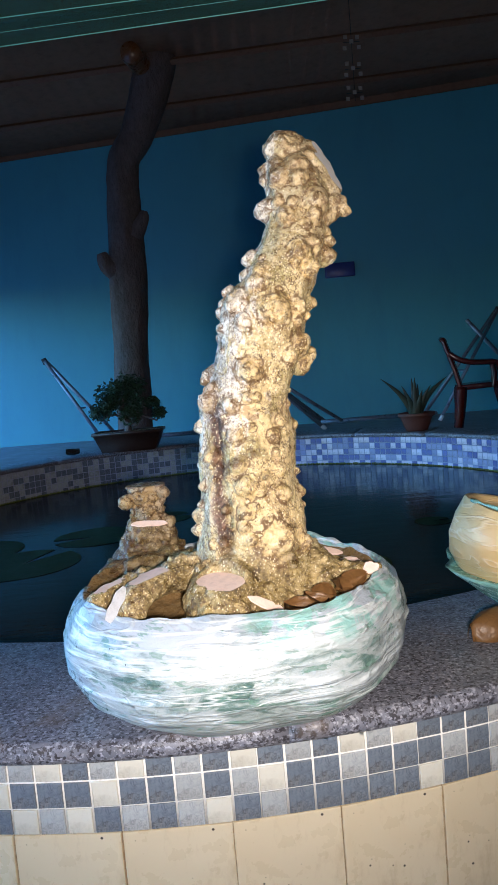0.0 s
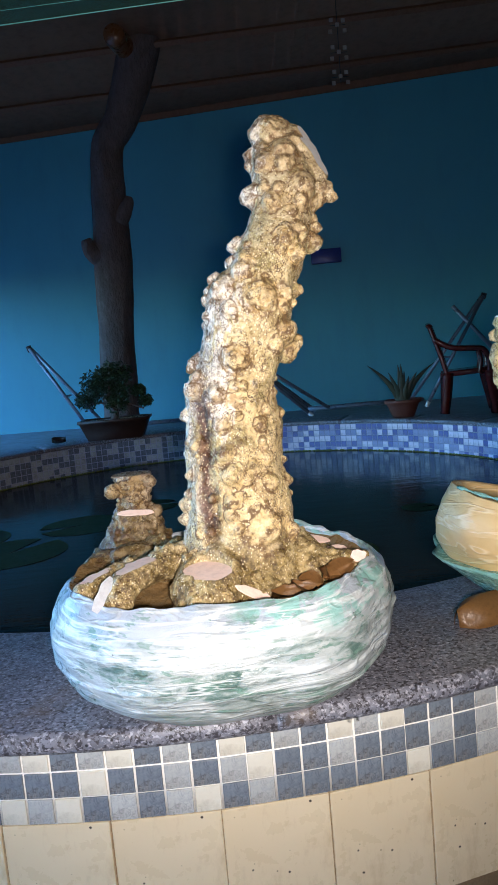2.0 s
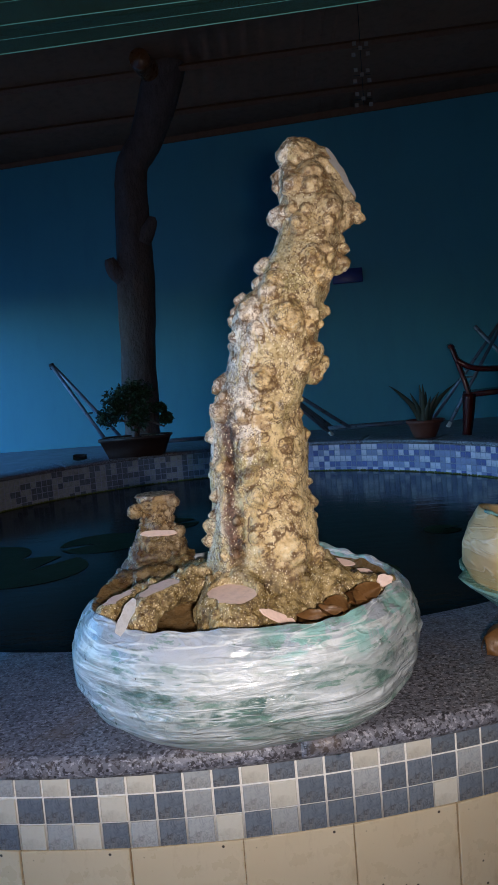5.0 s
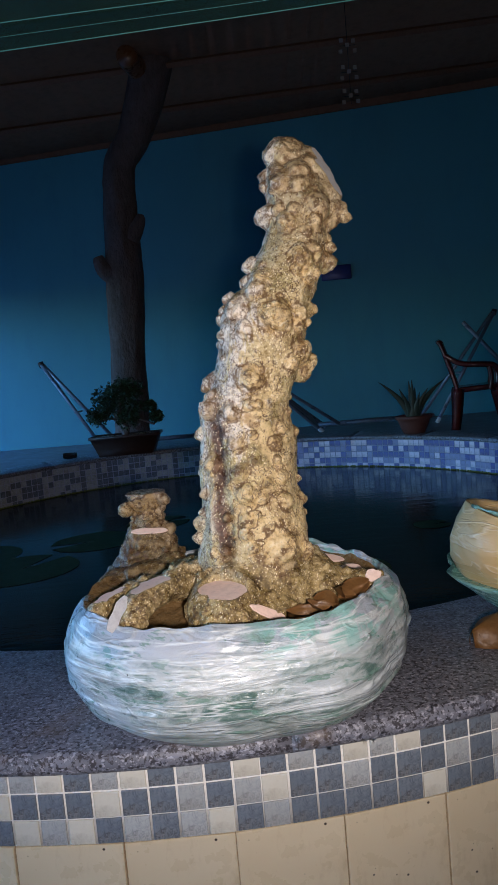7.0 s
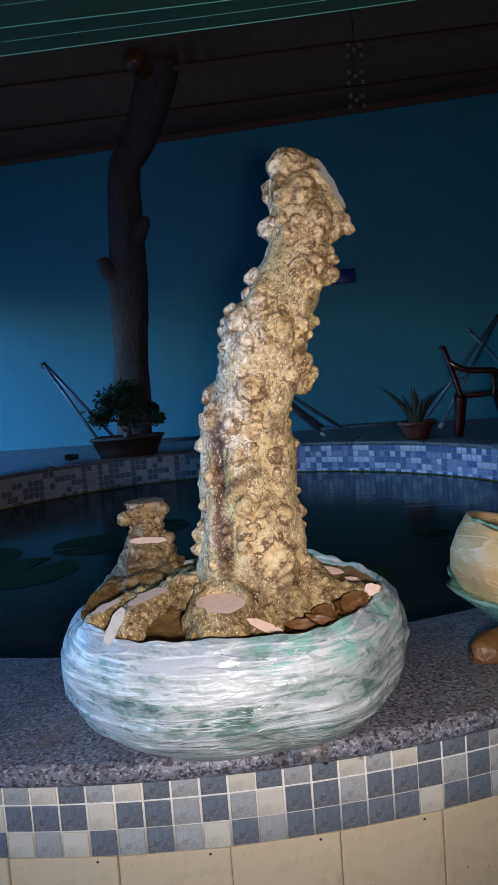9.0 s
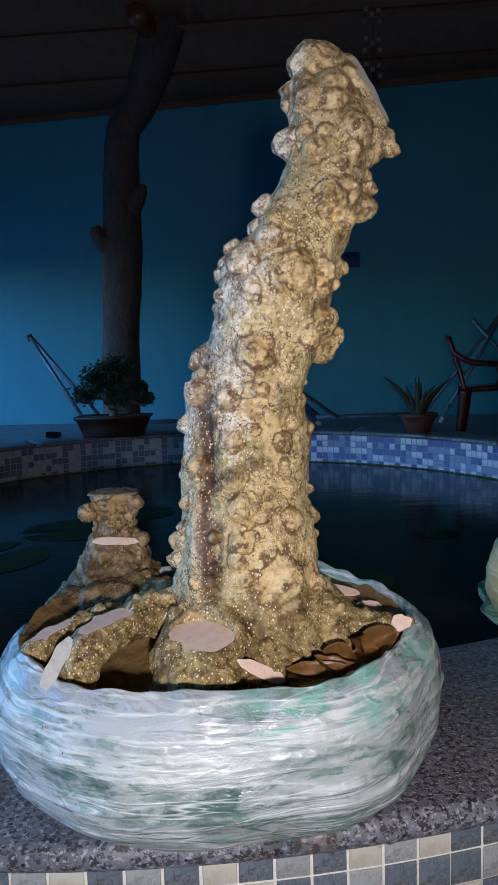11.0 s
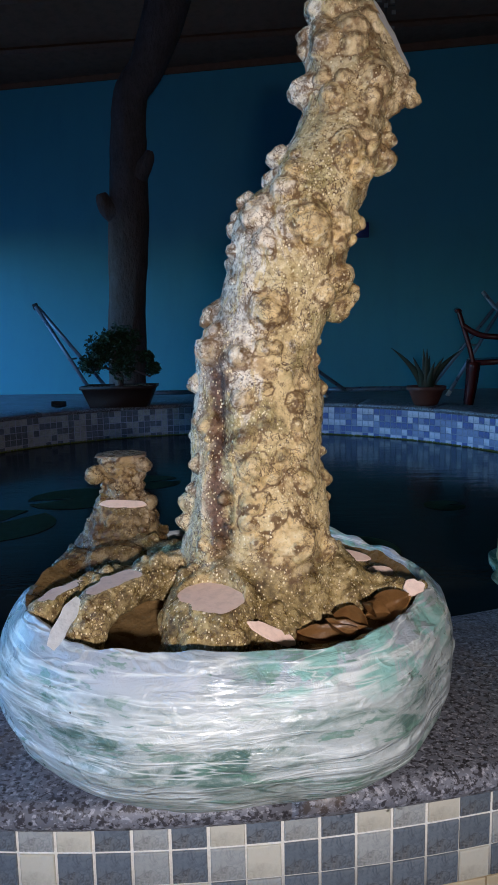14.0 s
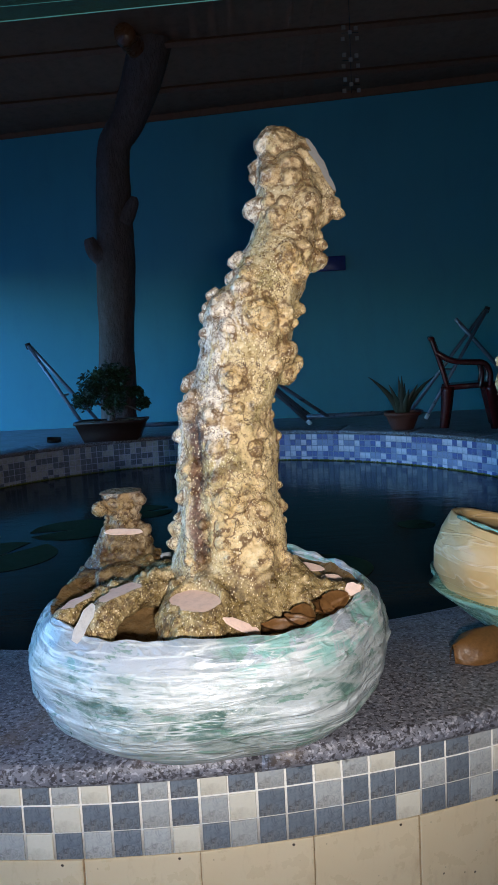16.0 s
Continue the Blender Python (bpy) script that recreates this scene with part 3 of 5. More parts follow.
setting("trim", slab([(eave_x, wall_y(eave_x) - 0.03, roof_z(eave_x, 9) - 0.05), (xr, wall_y(xr) - 0.03, roof_z(xr, 9) - 0.05), (xr, wall_y(xr) - 0.03, roof_z(xr, 9) + 0.04), (eave_x, wall_y(eave_x) - 0.03, roof_z(eave_x, 9) + 0.04)], 0.027, (0.07, 1, 0)), ROOF,
        "dark board along the top of the blue wall", "trim")
roof_frame = thing("roof_frame", (0, 7, roof_z(0, 7)), "dark steel purlins and rafters under the roof", "roof frame", kind="structure")
for y in (8.3, 7.35, 6.4, 4.4, 2.4, 0.4, -1.6):
    bm = bmesh.new()
    pts = [(eave_x, y, roof_z(eave_x, y) - 0.035), (xr, y, roof_z(xr, y) - 0.035)]
    tube(bm, pts, 0.035, 4)
    p = part("purlin", bm, BEAM, roof_frame, smooth=False)
    p.matrix_parent_inverse = Matrix.Translation(-roof_frame.location)
for x in (-4.2, 4.0):
    bm = bmesh.new()
    tube(bm, [(x, wall_y(x), roof_z(x, wall_y(x)) - 0.14), (x, front_y, roof_z(x, front_y) - 0.14)], 0.075, 4)
    p = part("rafter", bm, BEAM, roof_frame, smooth=False)
    p.matrix_parent_inverse = Matrix.Translation(-roof_frame.location)

# ---------------------------------------------------------------- the burled tree in its wrapped root ball
HEIGHTS = [0.70, 0.74, 0.782, 0.825, 0.868, 0.91, 0.951, 0.991, 1.03, 1.071, 1.111, 1.142, 1.166, 1.189, 1.228, 1.266, 1.304, 1.328, 1.351, 1.382, 1.415, 1.446, 1.478, 1.51, 1.546, 1.582, 1.608]
MIDDLES = [-0.026, -0.025, -0.024, -0.025, -0.023, -0.023, -0.025, -0.024, -0.021, -0.021, -0.023, -0.011, 0.006, 0.014, 0.023, 0.03, 0.04, 0.056, 0.075, 0.086, 0.1, 0.108, 0.118, 0.12, 0.114, 0.105, 0.102]
WIDTHS = [0.150, 0.138, 0.122, 0.110, 0.101, 0.096, 0.092, 0.091, 0.091, 0.088, 0.086, 0.083, 0.080, 0.082, 0.080, 0.084, 0.080, 0.077, 0.067, 0.069, 0.062, 0.057, 0.056, 0.061, 0.058, 0.042, 0.026]
LEAN_Z = [0.70, 0.95, 1.05, 1.15, 1.30, 1.36, 1.42, 1.50, 1.56, 1.62]
LEAN_Y = [1.345, 1.340, 1.358, 1.358, 1.360, 1.370, 1.390, 1.402, 1.428, 1.452]
# burls, from the tip down: x, height, radius
BURLS_TIP = [(0.091, 1.592, 0.033), (0.073, 1.602, 0.018), (0.055, 1.557, 0.012), (0.054, 1.536, 0.010), (0.078, 1.559, 0.012), (0.080, 1.528, 0.022), (0.118, 1.545, 0.022), (0.118, 1.524, 0.018), (0.150, 1.563, 0.021),
             (0.049, 1.475, 0.022), (0.076, 1.482, 0.013), (0.086, 1.452, 0.018), (0.102, 1.477, 0.011), (0.150, 1.479, 0.025), (0.171, 1.461, 0.023), (0.195, 1.477, 0.018), (0.211, 1.462, 0.008), (0.140, 1.452, 0.018),
             (0.123, 1.434, 0.011), (0.165, 1.377, 0.015), (0.174, 1.406, 0.008), (0.163, 1.422, 0.013), (0.109, 1.381, 0.021), (0.135, 1.393, 0.016), (0.098, 1.362, 0.011), (0.122, 1.353, 0.022), (0.008, 1.383, 0.012), (0.034, 1.375, 0.008)]
BURLS_HIGH = [(0.004, 1.348, 0.016), (0.029, 1.346, 0.018), (0.017, 1.325, 0.017), (0.050, 1.279, 0.028), (-0.036, 1.322, 0.010), (-0.044, 1.301, 0.010), (-0.050, 1.283, 0.011), (-0.021, 1.294, 0.020), (-0.010, 1.262, 0.014),
              (0.001, 1.247, 0.008), (-0.052, 1.252, 0.011), (-0.057, 1.237, 0.008), (0.124, 1.290, 0.011), (0.094, 1.278, 0.018), (0.090, 1.259, 0.013), (0.109, 1.265, 0.010), (0.093, 1.212, 0.027), (0.109, 1.192, 0.018),
              (0.101, 1.171, 0.013), (0.075, 1.191, 0.016), (0.107, 1.219, 0.010), (-0.005, 1.169, 0.022), (-0.018, 1.180, 0.012), (-0.083, 1.167, 0.015), (-0.094, 1.159, 0.008), (-0.090, 1.119, 0.019), (-0.082, 1.137, 0.014)]
BURLS_MIDDLE = [(-0.046, 1.109, 0.015), (-0.013, 1.120, 0.011), (0.004, 1.120, 0.008), (0.059, 1.102, 0.010), (-0.107, 1.071, 0.014), (-0.117, 1.065, 0.006), (-0.042, 1.052, 0.015), (-0.012, 1.067, 0.008), (0.031, 1.046, 0.013),
                (0.070, 1.060, 0.011), (0.044, 1.072, 0.012), (-0.094, 1.015, 0.013), (-0.108, 1.019, 0.008), (-0.039, 1.000, 0.017), (-0.012, 1.018, 0.009), (0.030, 1.016, 0.009), (0.038, 0.984, 0.012), (0.010, 0.976, 0.011),
                (0.067, 0.970, 0.008), (-0.109, 0.960, 0.010), (-0.113, 0.923, 0.010), (-0.126, 0.898, 0.013), (-0.135, 0.869, 0.009)]
BURLS_FOOT = [(-0.028, 0.959, 0.021), (-0.002, 0.951, 0.011), (0.042, 0.938, 0.015), (0.073, 0.930, 0.012), (0.077, 0.905, 0.007), (-0.032, 0.914, 0.015), (-0.013, 0.921, 0.008), (-0.037, 0.888, 0.011), (0.032, 0.853, 0.037),
              (-0.025, 0.862, 0.011), (-0.071, 0.919, 0.007), (-0.079, 0.858, 0.007), (-0.099, 0.854, 0.009), (0.073, 0.837, 0.016)]


def stem_at(z):
    return float(np.interp(z, HEIGHTS, MIDDLES)), float(np.interp(z, HEIGHTS, WIDTHS))


def lean_at(z):
    """The stem leans back towards its tip."""
    return float(np.interp(z, LEAN_Z, LEAN_Y))


def on_stem(around, z, lift=1.0):
    x, w = stem_at(z)
    a = radians(around)
    return Vector((x + lift * w * math.sin(a), lean_at(z) - lift * w * 0.92 * math.cos(a), z))


def ball(bm, p, r, squash=(1, 1, 1), sub=2, rough=0.22):
    made = bmesh.ops.create_icosphere(bm, subdivisions=sub, radius=1.0, matrix=Matrix.Translation(p) @ Matrix.Diagonal((r * squash[0], r * squash[1], r * squash[2], 1)))["verts"]
    shift = Vector((p.x * 31, p.y * 17, p.z * 23))
    for v in made:
        v.co += (v.co - p) * rough * noise.noise((v.co - p) / r * 1.6 + shift)


def fused(bm, voxel, smooth=2):
    """All the bodies of bm grown into one skin, as vertex and face arrays."""
    ob = new("raw", mesh_of(bm))
    mod = ob.modifiers.new("grow", "REMESH")
    mod.mode, mod.voxel_size = "VOXEL", voxel
    sm = ob.modifiers.new("soft", "SMOOTH")
    sm.iterations, sm.factor = smooth, 0.5
    me = bpy.data.meshes.new_from_object(ob.evaluated_get(bpy.context.evaluated_depsgraph_get()))
    co = np.empty(len(me.vertices) * 3)
    me.vertices.foreach_get("co", co)
    no = np.empty(len(me.vertices) * 3)
    me.vertices.foreach_get("normal", no)
    faces = [tuple(p.vertices) for p in me.polygons]
    bpy.data.objects.remove(ob)
    return co.reshape(-1, 3), no.reshape(-1, 3), faces


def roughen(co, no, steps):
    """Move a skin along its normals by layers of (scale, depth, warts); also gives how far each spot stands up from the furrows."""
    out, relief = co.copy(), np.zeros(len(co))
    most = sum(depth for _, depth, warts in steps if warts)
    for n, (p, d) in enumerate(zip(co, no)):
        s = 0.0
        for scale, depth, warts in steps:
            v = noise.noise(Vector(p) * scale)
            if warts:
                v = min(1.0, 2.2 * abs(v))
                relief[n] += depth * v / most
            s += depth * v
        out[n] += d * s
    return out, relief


random.seed(5)
bm = bmesh.new()
rings = 70
zs = [0.70 + (1.62 - 0.70) * k / rings for k in range(rings + 1)]
last = None
for z in zs:
    x, w = stem_at(z)
    ring = []
    for k in range(36):
        a = 2 * math.pi * k / 36
        groove = 1 - 0.20 * math.exp(-((math.degrees(a) - 325 + 60 * (z - 0.95)) / 9) ** 2) * max(0.0, min(1.0, (1.16 - z) * 8))
        w2 = w * groove * (1 + 0.10 * noise.noise((2.2 * math.cos(a), 2.2 * math.sin(a), 11 * z)))
        ring.append(bm.verts.new((x + w2 * math.sin(a), lean_at(z) - 0.92 * w2 * math.cos(a), z)))
    if last:
        for k in range(36):
            bm.faces.new((last[k], last[(k + 1) % 36], ring[(k + 1) % 36], ring[k]))
    else:
        bm.faces.new(ring[::-1])
    last = ring
bm.faces.new(last)
KNOBS = []
for x, z, r in BURLS_TIP + BURLS_HIGH + BURLS_MIDDLE + BURLS_FOOT:
    mid, w = stem_at(z)
    u = (x - mid) / w
    out = Vector((u, -math.sqrt(max(0.0, 1 - u * u)), 0)).normalized()
    p = Vector((x, lean_at(z) - 0.92 * w * math.sqrt(max(0.0, 1 - u * u)), z)) - out * r * (0.45 if r > 0.03 else 0.22 if r > 0.02 else 0.12)
    KNOBS.append((p, r))
    ball(bm, p, r, (1.04, 1, 0.95), rough=0.34)
    ball(bm, p - out * 0.62 * r, 1.32 * r, (1.0, 1.0, 1.05))
    for k in range(int(r * 300)):
        d = (out + 0.9 * Vector((random.uniform(-1, 1), random.uniform(-1, 1), random.uniform(-1, 1)))).normalized()
        ball(bm, p + d * r * random.uniform(0.88, 0.98), random.uniform(0.0020, 0.0042) * (1 + 10 * r), sub=1)
# flesh behind the sawn strip of the tip
for x, z, r in ((0.142, 1.578, 0.036), (0.160, 1.548, 0.040), (0.172, 1.518, 0.034)):
    ball(bm, Vector((x, lean_at(z) + 0.004, z)), r)
for k in range(150):
    z = random.uniform(0.80, 1.57)
    r = random.uniform(0.003, 0.0075)
    ball(bm, on_stem(random.uniform(-180, 180), z, random.uniform(0.95, 1.01)), r, sub=1)

# roots spreading over the ball; each ends in a sawn face
ROOTS = {
    "front": ([(-0.04, 1.33, 0.80), (-0.068, 1.26, 0.785), (-0.083, 1.20, 0.768), (-0.083, 1.185, 0.715)], [0.060, 0.050, 0.046, 0.046]),
    "front_twin": ([(-0.07, 1.32, 0.79), (-0.105, 1.25, 0.780), (-0.112, 1.205, 0.765), (-0.112, 1.195, 0.715)], [0.050, 0.042, 0.036, 0.036]),
    "front_side": ([(0.0, 1.31, 0.78), (-0.004, 1.24, 0.755), (-0.002, 1.205, 0.730)], [0.05, 0.042, 0.034]),
    "left": ([(-0.08, 1.36, 0.785), (-0.15, 1.33, 0.792), (-0.200, 1.285, 0.795), (-0.240, 1.215, 0.782), (-0.255, 1.19, 0.735)], [0.050, 0.038, 0.032, 0.029, 0.026]),
    "far_left": ([(-0.10, 1.40, 0.765), (-0.20, 1.375, 0.766), (-0.272, 1.300, 0.775), (-0.314, 1.246, 0.770)], [0.05, 0.032, 0.027, 0.024]),
    "stump_root": ([(-0.08, 1.42, 0.75), (-0.18, 1.50, 0.745), (-0.27, 1.57, 0.74)], [0.06, 0.055, 0.06]),
    "right": ([(0.05, 1.36, 0.79), (0.10, 1.33, 0.768), (0.15, 1.325, 0.762), (0.192, 1.302, 0.770)], [0.06, 0.046, 0.032, 0.018]),
    "back_right": ([(0.04, 1.42, 0.77), (0.11, 1.46, 0.748), (0.17, 1.48, 0.728)], [0.050, 0.034, 0.026]),
    "low_right": ([(0.05, 1.33, 0.76), (0.09, 1.28, 0.735)], [0.05, 0.03]),
}
for pts, radii in ROOTS.values():
    line = bent(pts, 6)
    rr = [float(np.interp(k / (len(line) - 1), np.linspace(0, 1, len(radii)), radii)) for k in range(len(line))]
    for p, r in zip(line, rr):
        q = p + Vector((noise.noise(p * 20), noise.noise(p * 20 + Vector((5, 0, 0))), 0)) * 0.008
        ball(bm, q, r, (1, 1, 0.9))
        for k in range(3):
            d = Vector((random.uniform(-1, 1), random.uniform(-1, 1), random.uniform(-0.4, 1))).normalized()
            ball(bm, q + d * r * 0.93, random.uniform(0.005, 0.011), sub=1)
        for k in range(2 if r > 0.035 else 0):
            a = random.uniform(0, 2 * math.pi)
            ball(bm, q + Vector((math.cos(a), math.sin(a), random.uniform(-0.5, 0.1))).normalized() * r * 0.9, random.uniform(0.010, 0.018), (1, 1, 1.5), sub=2)
co, no, faces = fused(bm, 0.0028, 3)
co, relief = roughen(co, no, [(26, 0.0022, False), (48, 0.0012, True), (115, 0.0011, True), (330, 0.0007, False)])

# sawn planes: a point and the way that the sawn face looks
SAWN = [((0.170, 1.405, 1.563), (0.77, -0.44, 0.46), 0.070), ((-0.087, 1.208, 0.802), (0.02, -0.14, 0.99), 0.046),
        ((-0.226, 1.248, 0.811), (-0.10, -0.06, 0.99), 0.048), ((-0.292, 1.262, 0.793), (-0.12, -0.10, 0.99), 0.040)]
shaved = np.full(len(co), -1)
for n, (p, d, reach) in enumerate(SAWN):
    d = np.array(d) / np.linalg.norm(d)
    far = (co - p) @ d
    hit = (far > 0) & (np.linalg.norm(co - p, axis=1) < reach)
    co[hit] -= far[hit][:, None] * d
    shaved[hit] = n
on_face = [[f for f in faces if all(shaved[v] == n for v in f)] for n in range(len(SAWN))]
for some in on_face:
    count = {}
    for f in some:
        for e in zip(f, f[1:] + f[:1]):
            key = (min(e), max(e))
            count[key] = count.get(key, 0) + 1
    beside = {}
    for (i, j), k in count.items():
        if k == 1:
            beside.setdefault(i, []).append(j)
            beside.setdefault(j, []).append(i)
    for _ in range(6):
        moved = {i: 0.5 * co[i] + 0.5 * co[n].mean(axis=0) for i, n in beside.items()}
        for i, v in moved.items():
            co[i] = v
cut = {f for some in on_face for f in some}
on_bark = [f for f in faces if f not in cut]


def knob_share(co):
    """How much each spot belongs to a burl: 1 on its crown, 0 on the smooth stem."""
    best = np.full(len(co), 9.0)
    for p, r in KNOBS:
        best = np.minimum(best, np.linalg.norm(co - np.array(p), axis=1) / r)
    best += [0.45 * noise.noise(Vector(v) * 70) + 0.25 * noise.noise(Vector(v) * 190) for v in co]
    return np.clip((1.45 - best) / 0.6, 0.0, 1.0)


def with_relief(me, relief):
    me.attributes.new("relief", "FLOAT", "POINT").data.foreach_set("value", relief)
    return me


def cleaned(name, co, faces, material, relief=None):
    used = sorted({v for f in faces for v in f})
    at = {v: k for k, v in enumerate(used)}
    me = from_arrays(name, [tuple(co[v]) for v in used], [tuple(at[v] for v in f) for f in faces], material)
    if relief is None:
        return me
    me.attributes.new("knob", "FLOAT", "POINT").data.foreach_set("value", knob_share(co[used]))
    return with_relief(me, relief[used])


tree = thing("tree_stump", (0, 0, 0), "thick burled pale-barked bonsai trunk with sawn roots, bare of leaves", "tree trunk")
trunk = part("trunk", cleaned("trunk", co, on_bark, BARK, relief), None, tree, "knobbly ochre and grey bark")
part("sawn_face", cleaned("sawn_face", co, on_face[0], TIP), None, trunk, "pale sawn strip at the tip")
for some in on_face[1:]:
    part("sawn_face", cleaned("sawn_face", co, some, CUT), None, trunk, "pale pinkish sawn wood")


def sawn_disc(p, way, long, short, turn, seed, wood=CUT):
    """A thin, uneven slice of fresh wood lying on the bark."""
    bm = bmesh.new()
    n = 28
    if isinstance(turn, tuple):
        up = Vector(way).normalized()
        side = (Vector(turn) - up * up.dot(Vector(turn))).normalized()
        m = Matrix.Translation(p) @ Matrix((side, up.cross(side), up)).transposed().to_4x4()
    else:
        m = Matrix.Translation(p) @ Vector(way).to_track_quat("Z", "Y").to_matrix().to_4x4() @ Matrix.Rotation(radians(turn), 4, "Z")
    top, low = [], []
    for k in range(n):
        a = 2 * math.pi * k / n
        w = 1 + 0.25 * noise.noise((1.7 * math.cos(a), 1.7 * math.sin(a), seed))
        top.append(bm.verts.new(m @ Vector((long * w * math.cos(a), short * w * math.sin(a), 0.0008))))
        low.append(bm.verts.new(m @ Vector((1.05 * long * w * math.cos(a), 1.05 * short * w * math.sin(a), -0.002))))
    bm.faces.new(top)
    for k in range(n):
        bm.faces.new((low[k], low[(k + 1) % n], top[(k + 1) % n], top[k]))
    part("sawn_face", bm, wood, trunk, "pale pinkish sawn wood" if wood is CUT else "weathered brown sawn top", smooth=False)


sawn_disc((-0.007, 1.181, 0.763), (0.45, -0.55, 0.70), 0.034, 0.0095, -42, 1.0)
sawn_disc((0.193, 1.281, 0.785), (0.10, -0.72, 0.69), 0.0145, 0.012, 0, 2.0)
sawn_disc((0.130, 1.445, 0.782), (0.35, -0.40, 0.84), 0.030, 0.010, -30, 5.0)
sawn_disc((0.170, 1.408, 0.768), (0.30, -0.45, 0.84), 0.022, 0.009, -20, 6.0)

# the sawn side stem at the back of the ball
bm = bmesh.new()
random.seed(9)
SX, SY = -0.265, 1.59
for z, r, dx in ((0.70, 0.104, -0.020), (0.735, 0.098, -0.016), (0.765, 0.084, -0.010), (0.79, 0.068, -0.007), (0.815, 0.060, -0.002), (0.838, 0.054, 0.003), (0.858, 0.035, 0.002), (0.88, 0.030, 0.0), (0.905, 0.036, 0.0), (0.925, 0.043, 0.0)):
    ball(bm, Vector((SX + dx, SY, z)), r, (1, 0.9, 0.5))
for x, y, z, r in ((-0.315, 1.50, 0.735, 0.062), (-0.315, 1.42, 0.728, 0.048), (-0.26, 1.49, 0.740, 0.075), (-0.21, 1.50, 0.735, 0.060), (-0.27, 1.42, 0.725, 0.060), (-0.310, 1.56, 0.730, 0.050), (-0.19, 1.45, 0.73, 0.05)):
    ball(bm, Vector((x, y, z)), r, (1, 1, 0.75))
for k in range(60):
    z, a = random.uniform(0.74, 0.91), random.uniform(0, 2 * math.pi)
    r = float(np.interp(z, [0.74, 0.82, 0.87, 0.91], [0.086, 0.057, 0.031, 0.034]))
    ball(bm, Vector((SX + r * math.cos(a), SY + 0.9 * r * math.sin(a), z)), random.uniform(0.004, 0.009), sub=1)
ball(bm, Vector((SX - 0.044, SY - 0.02, 0.898)), 0.016)
ball(bm, Vector((SX + 0.042, SY - 0.02, 0.915)), 0.013)
ball(bm, Vector((SX + 0.050, SY - 0.02, 0.846)), 0.013)
co, no, faces = fused(bm, 0.0035, 1)
co, relief = roughen(co, no, [(40, 0.003, False), (60, 0.0025, True), (140, 0.0025, True)])
co[:, 2] = np.minimum(co[:, 2], 0.932)
# an old saw cut left a slanting ledge round the front
LEDGE, SLANT = np.array((SX + 0.006, SY - 0.040, 0.849)), np.array((0.04, -0.62, 0.784))
over = (co - LEDGE) @ SLANT
low = (over > 0) & (co[:, 2] < 0.864) & (co[:, 1] < SY - 0.012)
co[low] -= over[low][:, None] * SLANT
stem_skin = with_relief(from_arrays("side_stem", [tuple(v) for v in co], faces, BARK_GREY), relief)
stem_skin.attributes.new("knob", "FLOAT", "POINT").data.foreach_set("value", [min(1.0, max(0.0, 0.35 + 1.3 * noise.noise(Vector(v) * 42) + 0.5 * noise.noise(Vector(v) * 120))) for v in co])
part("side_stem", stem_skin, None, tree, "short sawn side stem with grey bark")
sawn_disc((SX, SY, 0.931), (0, 0, 1), 0.043, 0.038, 0, 7.0, OLD_CUT)
sawn_disc(tuple(LEDGE + 0.001 * SLANT), tuple(SLANT), 0.043, 0.0075, (1, 0, 0), 8.0)

# root ball: soil bound with film
PX, PY, PRX, PRY = -0.070, 1.366, 0.338, 0.312
bm = bmesh.new()
profile = [(0.68, 0.0), (0.79, 0.012), (0.885, 0.032), (0.955, 0.058), (0.99, 0.085), (1.005, 0.112), (1.005, 0.145), (0.990, 0.172), (0.955, 0.200), (0.912, 0.219), (0.880, 0.228), (0.865, 0.226), (0.858, 0.18)]
sides, fine = 320, []
for (r0, z0), (r1, z1) in zip(profile, profile[1:]):
    fine += [(r0 + (r1 - r0) * k / 10, z0 + (z1 - z0) * k / 10) for k in range(10)]
fine.append(profile[-1])
# strands of wound film: height, tilt, the side to which it rises, width and depth
rng = random.Random(4)
STRANDS = [(rng.uniform(0.01, 0.19), rng.uniform(0.006, 0.040), rng.gauss(0.2, 0.5), rng.uniform(0.0020, 0.007), rng.uniform(0.001, 0.0045)) for k in range(16)]
rows = []
for r, z in fine:
    ring = []
    for k in range(sides):
        a = 2 * math.pi * k / sides
        c, s = math.cos(a), math.sin(a)
        lump = 0.050 * noise.noise((1.7 * c, 1.7 * s, 3.0 * z)) + 0.020 * noise.noise((4 * c, 4 * s, 12 * z))
        wind = 0.006 * (0.5 - abs(noise.noise((3 * c, 3 * s, 34 * (z - 0.03 * math.cos(a - 0.2)))))) + 0.004 * noise.noise((7 * c, 7 * s, 20 * z))
        for h, tilt, toward, wide, deep in STRANDS:
            off = (z - h - tilt * math.cos(a - toward)) / wide
            if abs(off) < 3:
                wind += deep * 3 * math.exp(-off * off) * max(0.0, 0.5 + noise.noise((2 * c + h * 90, 2 * s, 1)))
        lift = (0.012 * noise.noise((3 * c, 3 * s, 7)) + 0.004 * noise.noise((9 * c, 9 * s, 3)) - 0.010 * math.exp(-((math.degrees(a) - 158) / 32) ** 2)) * (z / 0.2) ** 3
        q = r * (1 + lump + wind - 0.05 * math.exp(-((math.degrees(a) - 160) / 28) ** 2) * min(1.0, z / 0.2) ** 3)
        ring.append(bm.verts.new((PX + PRX * q * c, PY + PRY * q * s, TOP + max(0.0015, z + lift))))
    rows.append(ring)
for r, s in zip(rows, rows[1:]):
    for k in range(sides):
        bm.faces.new((r[k], r[(k + 1) % sides], s[(k + 1) % sides], s[k]))
bm.faces.new(rows[0][::-1])
